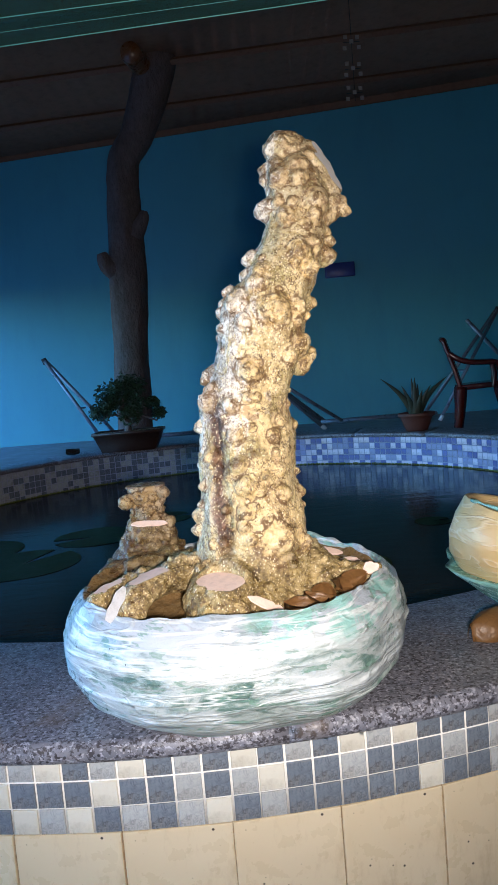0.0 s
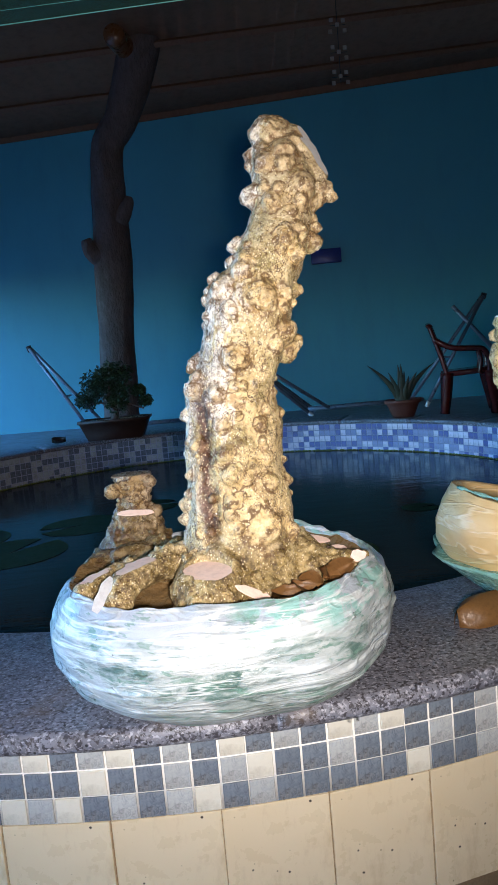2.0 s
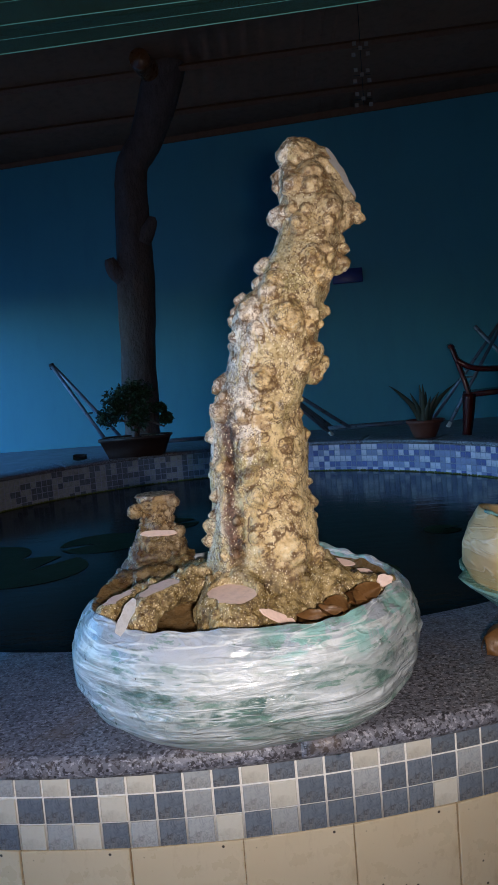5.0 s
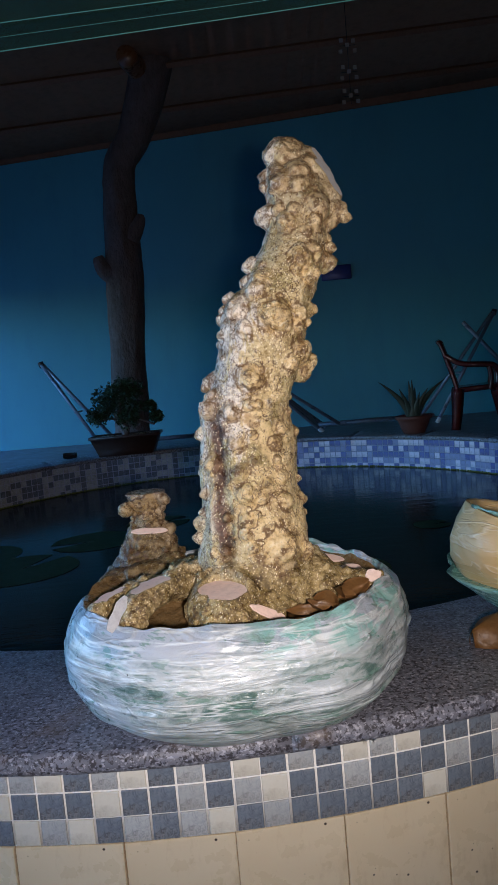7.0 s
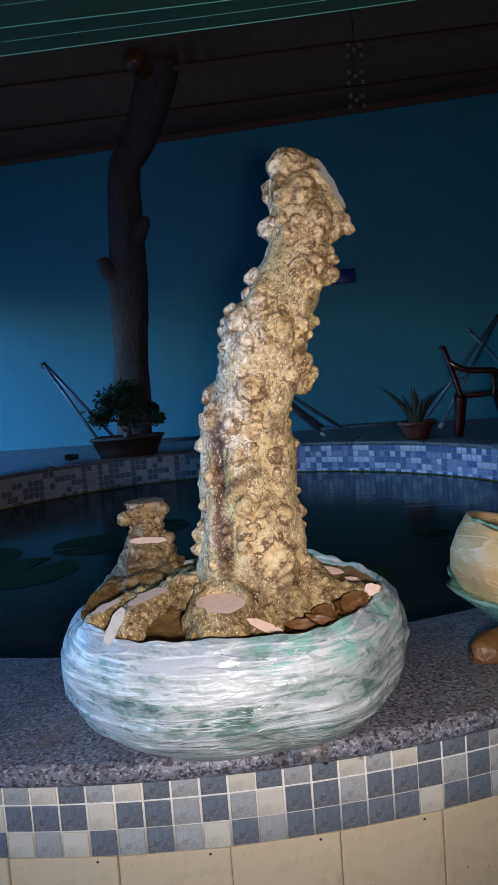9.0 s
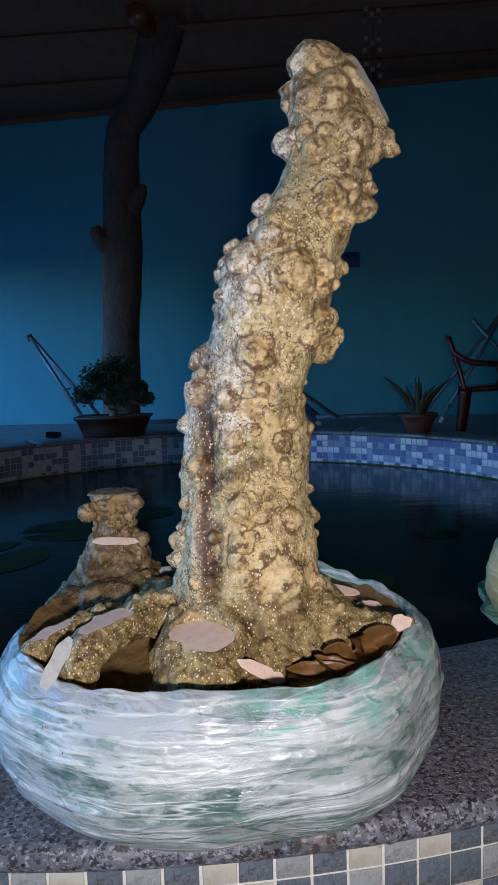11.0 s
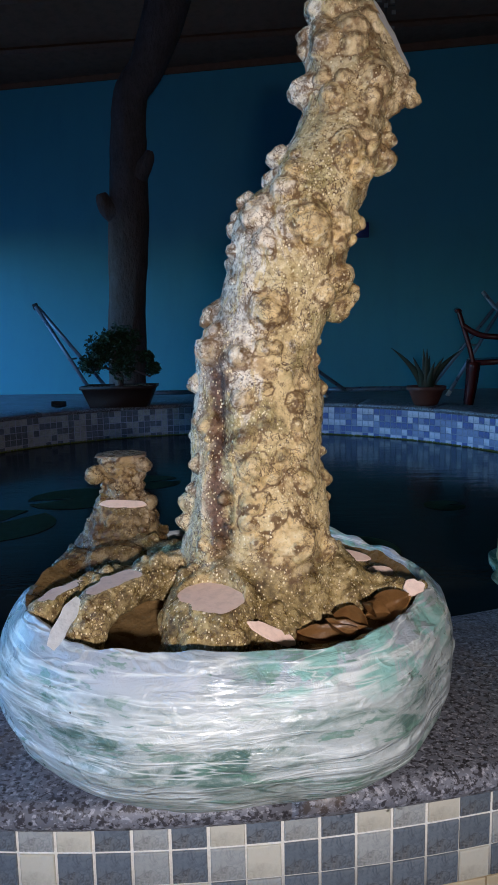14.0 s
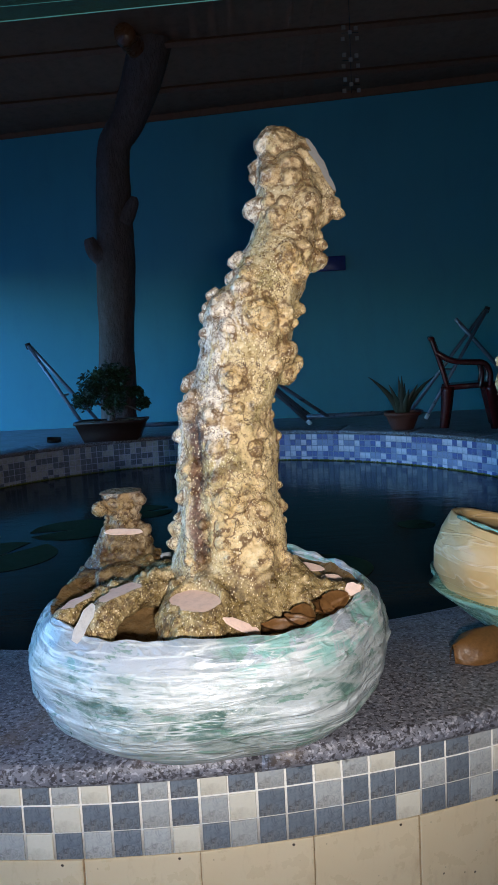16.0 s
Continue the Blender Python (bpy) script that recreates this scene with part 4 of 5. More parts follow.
root_ball = thing("root_ball", (0, 0, 0), "round root ball wound in white stretch film on the granite coping", "root ball")
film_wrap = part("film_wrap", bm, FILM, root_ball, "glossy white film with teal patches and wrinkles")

bm = bmesh.new()
rings, sides = 34, 90
mid = bm.verts.new((PX, PY, TOP + 0.182))
last = None
for j in range(1, rings + 1):
    q = 0.875 * j / rings
    ring = []
    for k in range(sides):
        a = 2 * math.pi * k / sides
        x, y = PX + PRX * q * math.cos(a), PY + PRY * q * math.sin(a)
        z = TOP + 0.182 + 0.012 * math.exp(-((math.degrees(a) - 150) / 30) ** 2) + 0.034 * max(0.0, (q - 0.45) / 0.42) ** 2 + 0.010 * noise.noise((x * 12, y * 12, 0)) + 0.008 * noise.noise((x * 40, y * 40, 3)) - 0.035 * math.exp(-(((x + 0.18) / 0.07) ** 2 + ((y - 1.2) / 0.07) ** 2))
        ring.append(bm.verts.new((x, y, z)))
    for k in range(sides):
        if last:
            bm.faces.new((last[k], last[(k + 1) % sides], ring[(k + 1) % sides], ring[k]))
        else:
            bm.faces.new((mid, ring[k], ring[(k + 1) % sides]))
    last = ring
part("soil", bm, SOIL, root_ball, "wet brown soil")

bm = bmesh.new()
pts = bent([(-0.254, 1.190, 0.812), (-0.263, 1.170, 0.797), (-0.270, 1.152, 0.784), (-0.277, 1.134, 0.770)], 6)
left_v, right_v = [], []
for k, p in enumerate(pts):
    u = k / (len(pts) - 1)
    w = 0.0080 * min(1.0, 0.35 + 2.6 * u) * (1 + 0.10 * math.sin(9 * u)) * (1 - 0.45 * max(0.0, u - 0.7) / 0.3)
    left_v.append(bm.verts.new(p + Vector((-w, 0, w * 0.7))))
    right_v.append(bm.verts.new(p + Vector((w, -0.002, -w * 0.7))))
for k in range(len(pts) - 1):
    bm.faces.new((left_v[k], right_v[k], right_v[k + 1], left_v[k + 1]))
bmesh.ops.solidify(bm, geom=bm.faces[:], thickness=0.0015)
part("tape_end", bm, TAPE, film_wrap, "loose white end of tape", False)


def dry_leaf(p, turn, long, wide, curl, label, skin=LEAF_DRY):
    """A curled fallen leaf with a midrib."""
    bm = bmesh.new()
    grid = []
    for j in range(13):
        u = j / 12
        w = wide * math.sin(math.pi * min(1, u * 0.97 + 0.02)) ** 0.7
        grid.append([bm.verts.new((long * (u - 0.5), w * v, curl * (v * v * 0.8 + (u - 0.5) ** 2) + 0.004 * noise.noise((u * 5, v * 3, p[0] * 50)) - 0.003 * math.exp(-(v * 6) ** 2))) for v in (k / 4 - 1 for k in range(9))])
    for r, s in zip(grid, grid[1:]):
        for k in range(8):
            bm.faces.new((r[k], r[k + 1], s[k + 1], s[k]))
    bmesh.ops.solidify(bm, geom=bm.faces[:], thickness=0.0012)
    ob = tagged(part("dry_leaf", bm, skin, None, label), category="leaf", group="fallen leaves")
    ob.matrix_world = pose(*p, *turn)
    return ob


for p, turn, long, wide in (((0.100, 1.236, 0.753), (64, 10, -20), 0.048, 0.022), ((0.126, 1.252, 0.764), (66, 40, 35), 0.045, 0.013), ((0.150, 1.262, 0.765), (60, -20, 14), 0.066, 0.020),
                            ((0.062, 1.196, 0.746), (28, 0, 5), 0.080, 0.014), ((0.090, 1.206, 0.748), (20, 8, -12), 0.062, 0.012)):
    dry_leaf(p, turn, long, wide, 0.02, "wet brown fallen leaf on the soil of the root ball")

# ---------------------------------------------------------------- the second root ball
QX, QY = 0.672, 1.63
bm = bmesh.new()
sides, rows = 120, []
prof = [(0.10, 0.03), (0.14, 0.045), (0.175, 0.07), (0.21, 0.11), (0.232, 0.155), (0.235, 0.20), (0.225, 0.24), (0.205, 0.272), (0.198, 0.282), (0.190, 0.276), (0.18, 0.25)]
for r, z in [(prof[k // 4][0] + (prof[k // 4 + 1][0] - prof[k // 4][0]) * (k % 4) / 4, prof[k // 4][1] + (prof[k // 4 + 1][1] - prof[k // 4][1]) * (k % 4) / 4) for k in range(4 * len(prof) - 4)]:
    ring = []
    for k in range(sides):
        a = 2 * math.pi * k / sides
        c, s = math.cos(a), math.sin(a)
        q = r * (1 + 0.08 * noise.noise((1.8 * c + 4, 1.8 * s, 5 * z)) + 0.02 * noise.noise((4 * c, 4 * s, 10 * z)) + 0.008 * (0.5 - abs(noise.noise((3 * c, 3 * s, 22 * (z + 0.05 * c))))))
        ring.append(bm.verts.new((QX + q * c, QY + q * s, TOP + z - 0.055 * (c + 1) * (z / 0.28) ** 2)))
    rows.append(ring)
for r, s in zip(rows, rows[1:]):
    for k in range(sides):
        bm.faces.new((r[k], r[(k + 1) % sides], s[(k + 1) % sides], s[k]))
bm.faces.new(rows[0][::-1])
bm.faces.new(rows[-1])
ball_two = thing("root_ball", (0, 0, 0), "smaller root ball in tan and teal film, propped on dry leaves", "root ball")
part("film_wrap", bm, TAN, ball_two, "tan stretch film with wrinkles")
bm = bmesh.new()
lathe(bm, [(0.09, 0.004), (0.145, 0.026), (0.19, 0.052), (0.224, 0.082), (0.242, 0.106), (0.247, 0.122), (0.232, 0.114)], 120, 0.20, 3.0)
bmesh.ops.translate(bm, vec=(QX, QY, TOP), verts=bm.verts)
part("film_skirt", bm, TEAL, ball_two, "loose teal film skirt")
bm = bmesh.new()
tube(bm, bent([(QX - 0.195, QY - 0.03, TOP + 0.283), (QX - 0.15, QY - 0.12, TOP + 0.272), (QX - 0.07, QY - 0.18, TOP + 0.256)], 5), [0.004 + 0.002 * math.sin(2.1 * k) for k in range(11)], 5)
part("film_rim", bm, TEAL, ball_two, "torn teal film rim")

tree_two = thing("tree_stump", (0, 0, 0), "short pale burled stump with a white sawn top", "tree trunk")
bm = bmesh.new()
for z, x, r in ((0.72, 0.74, 0.10), (0.78, 0.73, 0.085), (0.86, 0.71, 0.07), (0.94, 0.69, 0.06), (1.02, 0.665, 0.055), (1.08, 0.65, 0.055), (1.12, 0.645, 0.055), (1.17, 0.648, 0.046), (1.20, 0.65, 0.048)):
    ball(bm, Vector((x, QY + 0.03, z)), r, (1, 1, 0.9))
for k in range(30):
    z, a = random.uniform(0.8, 1.18), random.uniform(0, 6.28)
    ball(bm, Vector((float(np.interp(z, [0.8, 1.0, 1.2], [0.73, 0.67, 0.65])) + 0.055 * math.cos(a), QY + 0.03 + 0.055 * math.sin(a), z)), random.uniform(0.008, 0.016), sub=1)
for k in range(8):
    ball(bm, Vector((0.56 + 0.02 * k, QY - 0.10 + 0.015 * k, 0.775 - 0.003 * k)), 0.03)
co, no, faces = fused(bm, 0.005, 1)
co, relief = roughen(co, no, [(40, 0.004, False), (60, 0.005, True), (140, 0.003, True)])
co[:, 2] = np.minimum(co[:, 2], 1.212)
part("trunk", with_relief(from_arrays("trunk", [tuple(v) for v in co], faces, BARK), relief), None, tree_two, "ochre burled bark")
bm = bmesh.new()
lathe(bm, [(0.044, -0.004), (0.046, 0.002), (0.044, 0.004)], 24, 0.1, 2.0)
bmesh.ops.translate(bm, vec=(0.65, QY + 0.03, 1.212), verts=bm.verts)
part("sawn_face", bm, TAPE, tree_two, "white painted sawn top")
dry_leaf((0.490, 1.50, 0.606), (188, -6, 25), 0.15, 0.055, 0.05, "large curled brown leaf under the second root ball")
dry_leaf((0.565, 1.485, 0.590), (170, 10, 65), 0.11, 0.04, 0.036, "curled brown leaf under the second root ball")

# ---------------------------------------------------------------- far side of the pond
def planter():
    ob = thing("planter", (-1.145, 6.47, TOP), "brown rectangular clay bonsai planter on the coping", "planter")
    bm = bmesh.new()
    n = 4
    lo, hi = (0.23, 0.13), (0.305, 0.17)
    rings = []
    for sx, sy, z in ((lo[0], lo[1], 0.0), (lo[0] * 1.05, lo[1] * 1.05, 0.03), (hi[0] * 0.95, hi[1] * 0.95, 0.15), (hi[0], hi[1], 0.155), (hi[0], hi[1], 0.178), (hi[0] * 0.93, hi[1] * 0.9, 0.178), (hi[0] * 0.9, hi[1] * 0.87, 0.15)):
        rings.append([bm.verts.new((a * sx, b * sy, z)) for a, b in ((-1, -1), (1, -1), (1, 1), (-1, 1))])
    for r, s in zip(rings, rings[1:]):
        for k in range(n):
            bm.faces.new((r[k], r[(k + 1) % n], s[(k + 1) % n], s[k]))
    bm.faces.new(rings[0][::-1])
    bm.faces.new(rings[-1])
    bmesh.ops.bevel(bm, geom=[e for e in bm.edges if e.calc_face_angle(0) > 0.5], offset=0.006, segments=2, affect="EDGES")
    part("pot", bm, PLANTER, ob)
    bm = bmesh.new()
    bmesh.ops.create_grid(bm, x_segments=16, y_segments=10, size=1.0, matrix=Matrix.Translation((0, 0, 0.165)) @ Matrix.Diagonal((0.29, 0.145, 1, 1)))
    for v in bm.verts:
        v.co.z += 0.015 * noise.noise(v.co * 14)
    part("soil", bm, SOIL, ob)
    return ob


def leaf_cloud(name, clumps, count, size, material, parent, seed):
    """Many small leaves round a few clumps, with gaps."""
    rng = random.Random(seed)
    verts, faces = [], []
    for n in range(count):
        c, r = clumps[n % len(clumps)]
        d = Vector((rng.gauss(0, 1), rng.gauss(0, 1), rng.gauss(0, 0.8))).normalized() * r * rng.random() ** 0.4
        p = Vector(c) + d
        q = Euler((rng.uniform(-1, 1), rng.uniform(-1, 1), rng.uniform(0, 6.28))).to_matrix()
        s = size * rng.uniform(0.6, 1.3)
        k = len(verts)
        verts += [tuple(p + q @ Vector(v) * s) for v in ((-1, 0, 0), (-0.2, 0.45, 0.12), (1, 0, 0), (-0.2, -0.45, 0.12))]
        faces += [(k, k + 1, k + 2), (k, k + 2, k + 3)]
    return part(name, from_arrays(name, verts, faces, material), None, parent, "small dark green leaves")


planter()
bonsai = thing("bonsai", (-1.16, 6.47, TOP + 0.165), "small dark green leafy bonsai in the brown planter", "bonsai")
bm = bmesh.new()
tube(bm, bent([(0.0, 0, -0.02), (0.02, 0.0, 0.08), (-0.03, 0.01, 0.18), (0.0, 0, 0.30)], 6), [0.035 - 0.001 * k for k in range(19)], 10)
tube(bm, bent([(0.0, 0, 0.12), (0.12, -0.02, 0.14), (0.28, -0.02, 0.08)], 6), 0.009, 6)
tube(bm, bent([(0.0, 0, 0.10), (-0.1, -0.02, 0.16), (-0.20, -0.02, 0.14)], 6), 0.010, 6)
part("trunk", bm, STEM, bonsai)
leaf_cloud("crown", [((-0.22, -0.02, 0.19), 0.10), ((-0.15, 0.0, 0.33), 0.12), ((0.0, 0, 0.42), 0.12), ((0.10, 0, 0.40), 0.12), ((0.08, -0.05, 0.28), 0.14), ((-0.04, 0.0, 0.33), 0.14), ((0.30, -0.02, 0.15), 0.06), ((0.25, -0.02, 0.24), 0.06), ((-0.13, -0.04, 0.24), 0.10), ((0.05, -0.05, 0.16), 0.12)], 2600, 0.024, FOLIAGE, bonsai, 3)

aloe_pot = thing("flower_pot", (1.335, 6.10, TOP), "round brown clay pot with a lobed rim on the coping", "flower pot")
bm = bmesh.new()
lathe(bm, [(0.085, 0.0), (0.10, 0.03), (0.125, 0.09), (0.135, 0.115), (0.155, 0.125), (0.155, 0.15), (0.135, 0.15), (0.12, 0.12)], 40, 0.05, 1.0)
part("pot", bm, CLAY, aloe_pot)
aloe = thing("aloe_plant", (1.335, 6.10, TOP + 0.12), "spiky grey-green aloe in the clay pot", "plant")
for a, lean, long in ((185, 0.66, 0.40), (170, 0.30, 0.28), (8, 0.72, 0.38), (-15, 0.40, 0.28), (260, 0.15, 0.34), (100, 0.12, 0.33), (300, 0.30, 0.24), (215, 0.4, 0.24), (60, 0.25, 0.28)):
    bm = bmesh.new()
    d = Vector((math.cos(radians(a)), math.sin(radians(a)), 0))
    pts = [d * (0.02 + long * lean * (u ** 1.4)) + Vector((0, 0, long * (u - 0.25 * lean * u * u))) for u in (k / 9 for k in range(10))]
    tube(bm, pts, [0.036 * (1 - k / 9) ** 0.85 + 0.001 for k in range(10)], 8, 0.4)
    part("leaf", bm, ALOE, aloe)

# the old tree behind the planter, through the roof
stem = thing("tree", (0, 0, 0), "tall bare grey tree trunk bending through the roof", "tree")
bm = bmesh.new()
line = bent([(-1.26, 7.5, 0.40), (-1.24, 7.5, 1.25), (-1.18, 7.5, 2.15), (-1.16, 7.5, 2.8), (-1.11, 7.5, 3.33), (-0.94, 7.5, 3.60), (-0.73, 7.45, 4.13), (-0.58, 7.4, 4.6)], 8)
radii = [float(np.interp(p.z, [0.4, 0.7, 1.25, 2.15, 2.8, 3.33, 3.6, 4.2, 4.6], [0.22, 0.185, 0.17, 0.195, 0.17, 0.155, 0.165, 0.20, 0.19])) for p in line]
tube(bm, line, radii, 28)
for v in bm.verts:
    a = math.atan2(v.co.y - 7.5, v.co.x + 1.19)
    v.co += Vector((math.cos(a), math.sin(a), 0)) * (0.020 * noise.noise((2 * math.cos(a), 2 * math.sin(a), v.co.z * 2.2)) + 0.008 * noise.noise(v.co * 14))
part("trunk", bm, STEM, stem, "smooth grey bark")
bm = bmesh.new()
tube(bm, bent([(-1.26, 7.45, 2.24), (-1.36, 7.38, 2.32), (-1.40, 7.36, 2.44)], 5), [0.11, 0.10, 0.095, 0.09, 0.085, 0.08, 0.075, 0.07, 0.066, 0.06, 0.045], 12)
part("branch_stub", bm, STEM, stem)
bm = bmesh.new()
tube(bm, bent([(-1.07, 7.45, 2.60), (-0.97, 7.42, 2.74), (-0.94, 7.40, 2.82)], 5), [0.10, 0.09, 0.085, 0.08, 0.07, 0.065, 0.06, 0.055, 0.05, 0.04, 0.03], 12)
part("branch_stub", bm, STEM, stem)
bm = bmesh.new()
tube(bm, bent([(-0.80, 7.40, 4.15), (-0.86, 7.15, 4.16), (-0.88, 6.95, 4.14)], 5), [0.10] * 9 + [0.098, 0.088], 20)
part("sawn_limb", bm, STUB, stem, "wet reddish sawn limb")

# folding hammock stands along the wall


def hammock_stand(x0, x1, y, left_top, right_top, label, bars=2):
    """A floor rail with a splayed pair of tubes and a foot bar at both ends."""
    ob = thing("hammock_stand", ((x0 + x1) / 2, y, FLOOR_Z), label, "hammock stand", "hammock stands along the wall")
    cx = (x0 + x1) / 2
    for dy in (-0.05, 0.05):
        bm = bmesh.new()
        tube(bm, [(x0 - cx, dy, 0.075), (x1 - cx, dy, 0.075)], 0.021, 10)
        part("rail", bm, TUBE, ob)
    for x, top, s in ((x0, left_top, -1), (x1, right_top, 1)):
        if not top:
            continue
        for n, (dy, dx) in enumerate(((-0.22, 0.0), (0.22, 0.10), (-0.10, 0.22), (0.10, 0.05))[:bars if s < 0 else 2]):
            bm = bmesh.new()
            tube(bm, [(x - cx - s * dx, dy, 0.03 if dx < 0.2 else 0.075), (top[0] - cx, dy * 0.15, top[1] - FLOOR_Z)], 0.0195, 10)
            upright = part("upright", bm, TUBE, ob)
            if n:
                continue
            bm = bmesh.new()
            p = Vector((x - cx - s * dx, dy, 0.03 if dx < 0.2 else 0.075))
            d = (Vector((top[0] - cx, dy * 0.15, top[1] - FLOOR_Z)) - p).normalized()
            tube(bm, [p - d * 0.03, p + d * 0.03], 0.0225, 10)
            part("foot_cap", bm, CAPWHITE, upright, "white plastic foot cap")
        bm = bmesh.new()
        m = 0.45
        q = Vector((x - cx + (top[0] - x) * m, 0, (top[1] - FLOOR_Z) * m))
        tube(bm, [q + Vector((0, -0.16, 0)), q + Vector((0, 0.16, 0))], 0.012, 8)
        part("cross_bar", bm, TUBE, ob)
        bm = bmesh.new()
        tube(bm, [(top[0] - cx - 0.0, 0, top[1] - FLOOR_Z - 0.03), (top[0] - cx + s * 0.02, 0, top[1] - FLOOR_Z + 0.03)], 0.03, 10)
        part("hook_cap", bm, RUBBER, ob, "black plastic end cap")
    return ob


hammock_stand(-1.66, -0.35, 8.15, (-2.29, 1.455), None, "blue-grey steel folding hammock stand on the terrace floor")
hammock_stand(0.72, 2.0, 8.15, (-0.15, 1.32), (2.73, 1.60), "blue-grey steel folding hammock stand without its hammock", 4)
spare = thing("hammock_pole", (2.6, 8.2, FLOOR_Z), "loose blue-grey steel tube leaning by the hammock stand", "pole")
bm = bmesh.new()
tube(bm, [(-0.19, 0.0, 1.07), (0.75, 0.1, 0.0)], 0.024, 10)
part("pole", bm, TUBE, spare)


def red_chair():
    """A moulded plastic armchair, its seat towards +x."""
    ob = thing("chair", (2.17, 7.0, FLOOR_Z), "dark red moulded plastic armchair on the terrace", "chair")
    ob.rotation_euler.z = radians(-16)
    for s in (-1, 1):
        y = 0.25 * s
        bm = bmesh.new()
        tube(bm, bent([(-0.23, y, 0.0), (-0.205, y, 0.2), (-0.19, y, 0.40)], 5), [0.042, 0.043, 0.045, 0.047, 0.049, 0.051, 0.053, 0.055, 0.057, 0.059, 0.06], 4, 0.8)
        part("leg", bm, RED, ob)
        bm = bmesh.new()
        tube(bm, bent([(0.24, y, 0.0), (0.22, y, 0.2), (0.20, y, 0.40)], 5), [0.050, 0.053, 0.057, 0.062, 0.067, 0.072, 0.077, 0.082, 0.087, 0.09, 0.092], 4, 0.7)
        part("leg", bm, RED, ob)
        bm = bmesh.new()
        tube(bm, bent([(-0.29, y, 0.72), (-0.20, y, 0.66), (-0.10, y * 1.06, 0.625), (0.06, y * 1.08, 0.612), (0.14, y * 1.08, 0.60), (0.185, y * 1.06, 0.52), (0.19, y, 0.38)], 6), 0.025, 10, 1.2)
        part("armrest", bm, RED, ob)
        bm = bmesh.new()
        tube(bm, bent([(0.10, y * 1.08, 0.605), (0.12, y * 1.04, 0.50), (0.10, y, 0.38)], 6), 0.018, 8)
        part("arm_post", bm, RED, ob)
    bm = bmesh.new()
    box(bm, (-0.20, -0.25, 0.355), (0.23, 0.25, 0.405), 0.012)
    box(bm, (0.215, -0.24, 0.345), (0.245, 0.24, 0.395), 0.008)
    for v in bm.verts:
        v.co.z += 0.05 * v.co.x + 0.02 * (v.co.y / 0.25) ** 2
    part("seat", bm, RED, ob)
    for s in (-1, 1):
        bm = bmesh.new()
        tube(bm, bent([(-0.19, 0.24 * s, 0.38), (-0.25, 0.235 * s, 0.60), (-0.33, 0.21 * s, 0.85)], 8), 0.022, 8, 1.3)
        part("back_post", bm, RED, ob)
    bm = bmesh.new()
    tube(bm, bent([(-0.33, -0.21, 0.845), (-0.345, 0, 0.862), (-0.33, 0.21, 0.845)], 8), 0.022, 8, 1.4)
    part("top_rail", bm, RED, ob)
    for k in range(6):
        y = -0.15 + 0.06 * k
        bm = bmesh.new()
        tube(bm, bent([(-0.20, y, 0.39), (-0.26, y, 0.60), (-0.335, y, 0.85)], 6), 0.014, 6, 0.6)
        part("back_slat", bm, RED, ob)
    return ob


red_chair()

# dark blue box on the wall
bm = bmesh.new()
box(bm, (-0.19, -0.05, -0.085), (0.17, 0.0, 0.085), 0.01)
wall_box = tagged(part("wall_box", bm, NAVY, None, "small dark navy box mounted on the blue wall"), category="box")
wall_box.matrix_world = pose(1.15, wall_y(1.15), 2.27, 0, 0, -4)

# shade net over the yard
net = thing("shade_net", (0, 2.5, 2.33), "dark green woven shade net stretched overhead", "canopy", kind="structure")
bm = bmesh.new()
nx, ny = 60, 24
grid = []
for j in range(ny + 1):
    v = j / ny
    row = []
    for k in range(nx + 1):
        x = -4.0 + 8.0 * k / nx
        y = 2.5 - 5.5 * v
        z = 2.35 + 0.045 * x + 0.06 * v + 0.03 * noise.noise((x, y, 0)) - 0.10 * math.sin(math.pi * v)
        row.append(bm.verts.new((x, y - 2.5, z - 2.33)))
    grid.append(row)
for r, s in zip(grid, grid[1:]):
    for k in range(nx):
        bm.faces.new((r[k], r[k + 1], s[k + 1], s[k]))
sheet = part("mesh_sheet", bm, NET, net)
for v, r in ((0.0, 0.0022), (0.018, 0.0010), (0.035, 0.0018), (0.06, 0.0009), (0.075, 0.0010), (0.10, 0.0022), (0.12, 0.0014), (0.14, 0.0009), (0.17, 0.0014)):
    bm = bmesh.new()
    pts = []
    for k in range(nx + 1):
        x = -4.0 + 8.0 * k / nx
        y = 2.5 - 5.5 * v
        pts.append((x, y - 2.5, 2.35 + 0.045 * x + 0.06 * v + 0.03 * noise.noise((x, y, 0)) - 0.10 * math.sin(math.pi * v) - 2.333))
    tube(bm, pts, r, 5)
    part("thread", bm, THREAD, sheet, "teal plastic thread")

# pale tags hanging in tiers from a purlin
chime = thing("wind_chime", (1.05, 6.4, 3.25), "hanging string of pale square tags in three tiers", "wind chime")
bm = bmesh.new()
tube(bm, [(0, 0, 0.10), (0, 0, roof_z(1.05, 6.4) - 3.25 - 0.03)], 0.003, 5)
part("string", bm, RUBBER, chime)
for z in (0.12, 0.315, 0.53):
    for dx, dz in ((-0.06, 0.0), (0.0, 0.05), (0.06, 0.0), (-0.05, 0.09), (0.05, 0.08)):
        bm = bmesh.new()
        box(bm, (dx - 0.016, -0.003, z + dz - 0.016), (dx + 0.016, 0.003, z + dz + 0.016), 0.001)
        part("tag", bm, TAG, chime, smooth=False)
    bm = bmesh.new()
    tube(bm, [(-0.07, 0, z + 0.045), (0.07, 0, z + 0.045)], 0.0025, 5)
    part("bar", bm, RUBBER, chime)

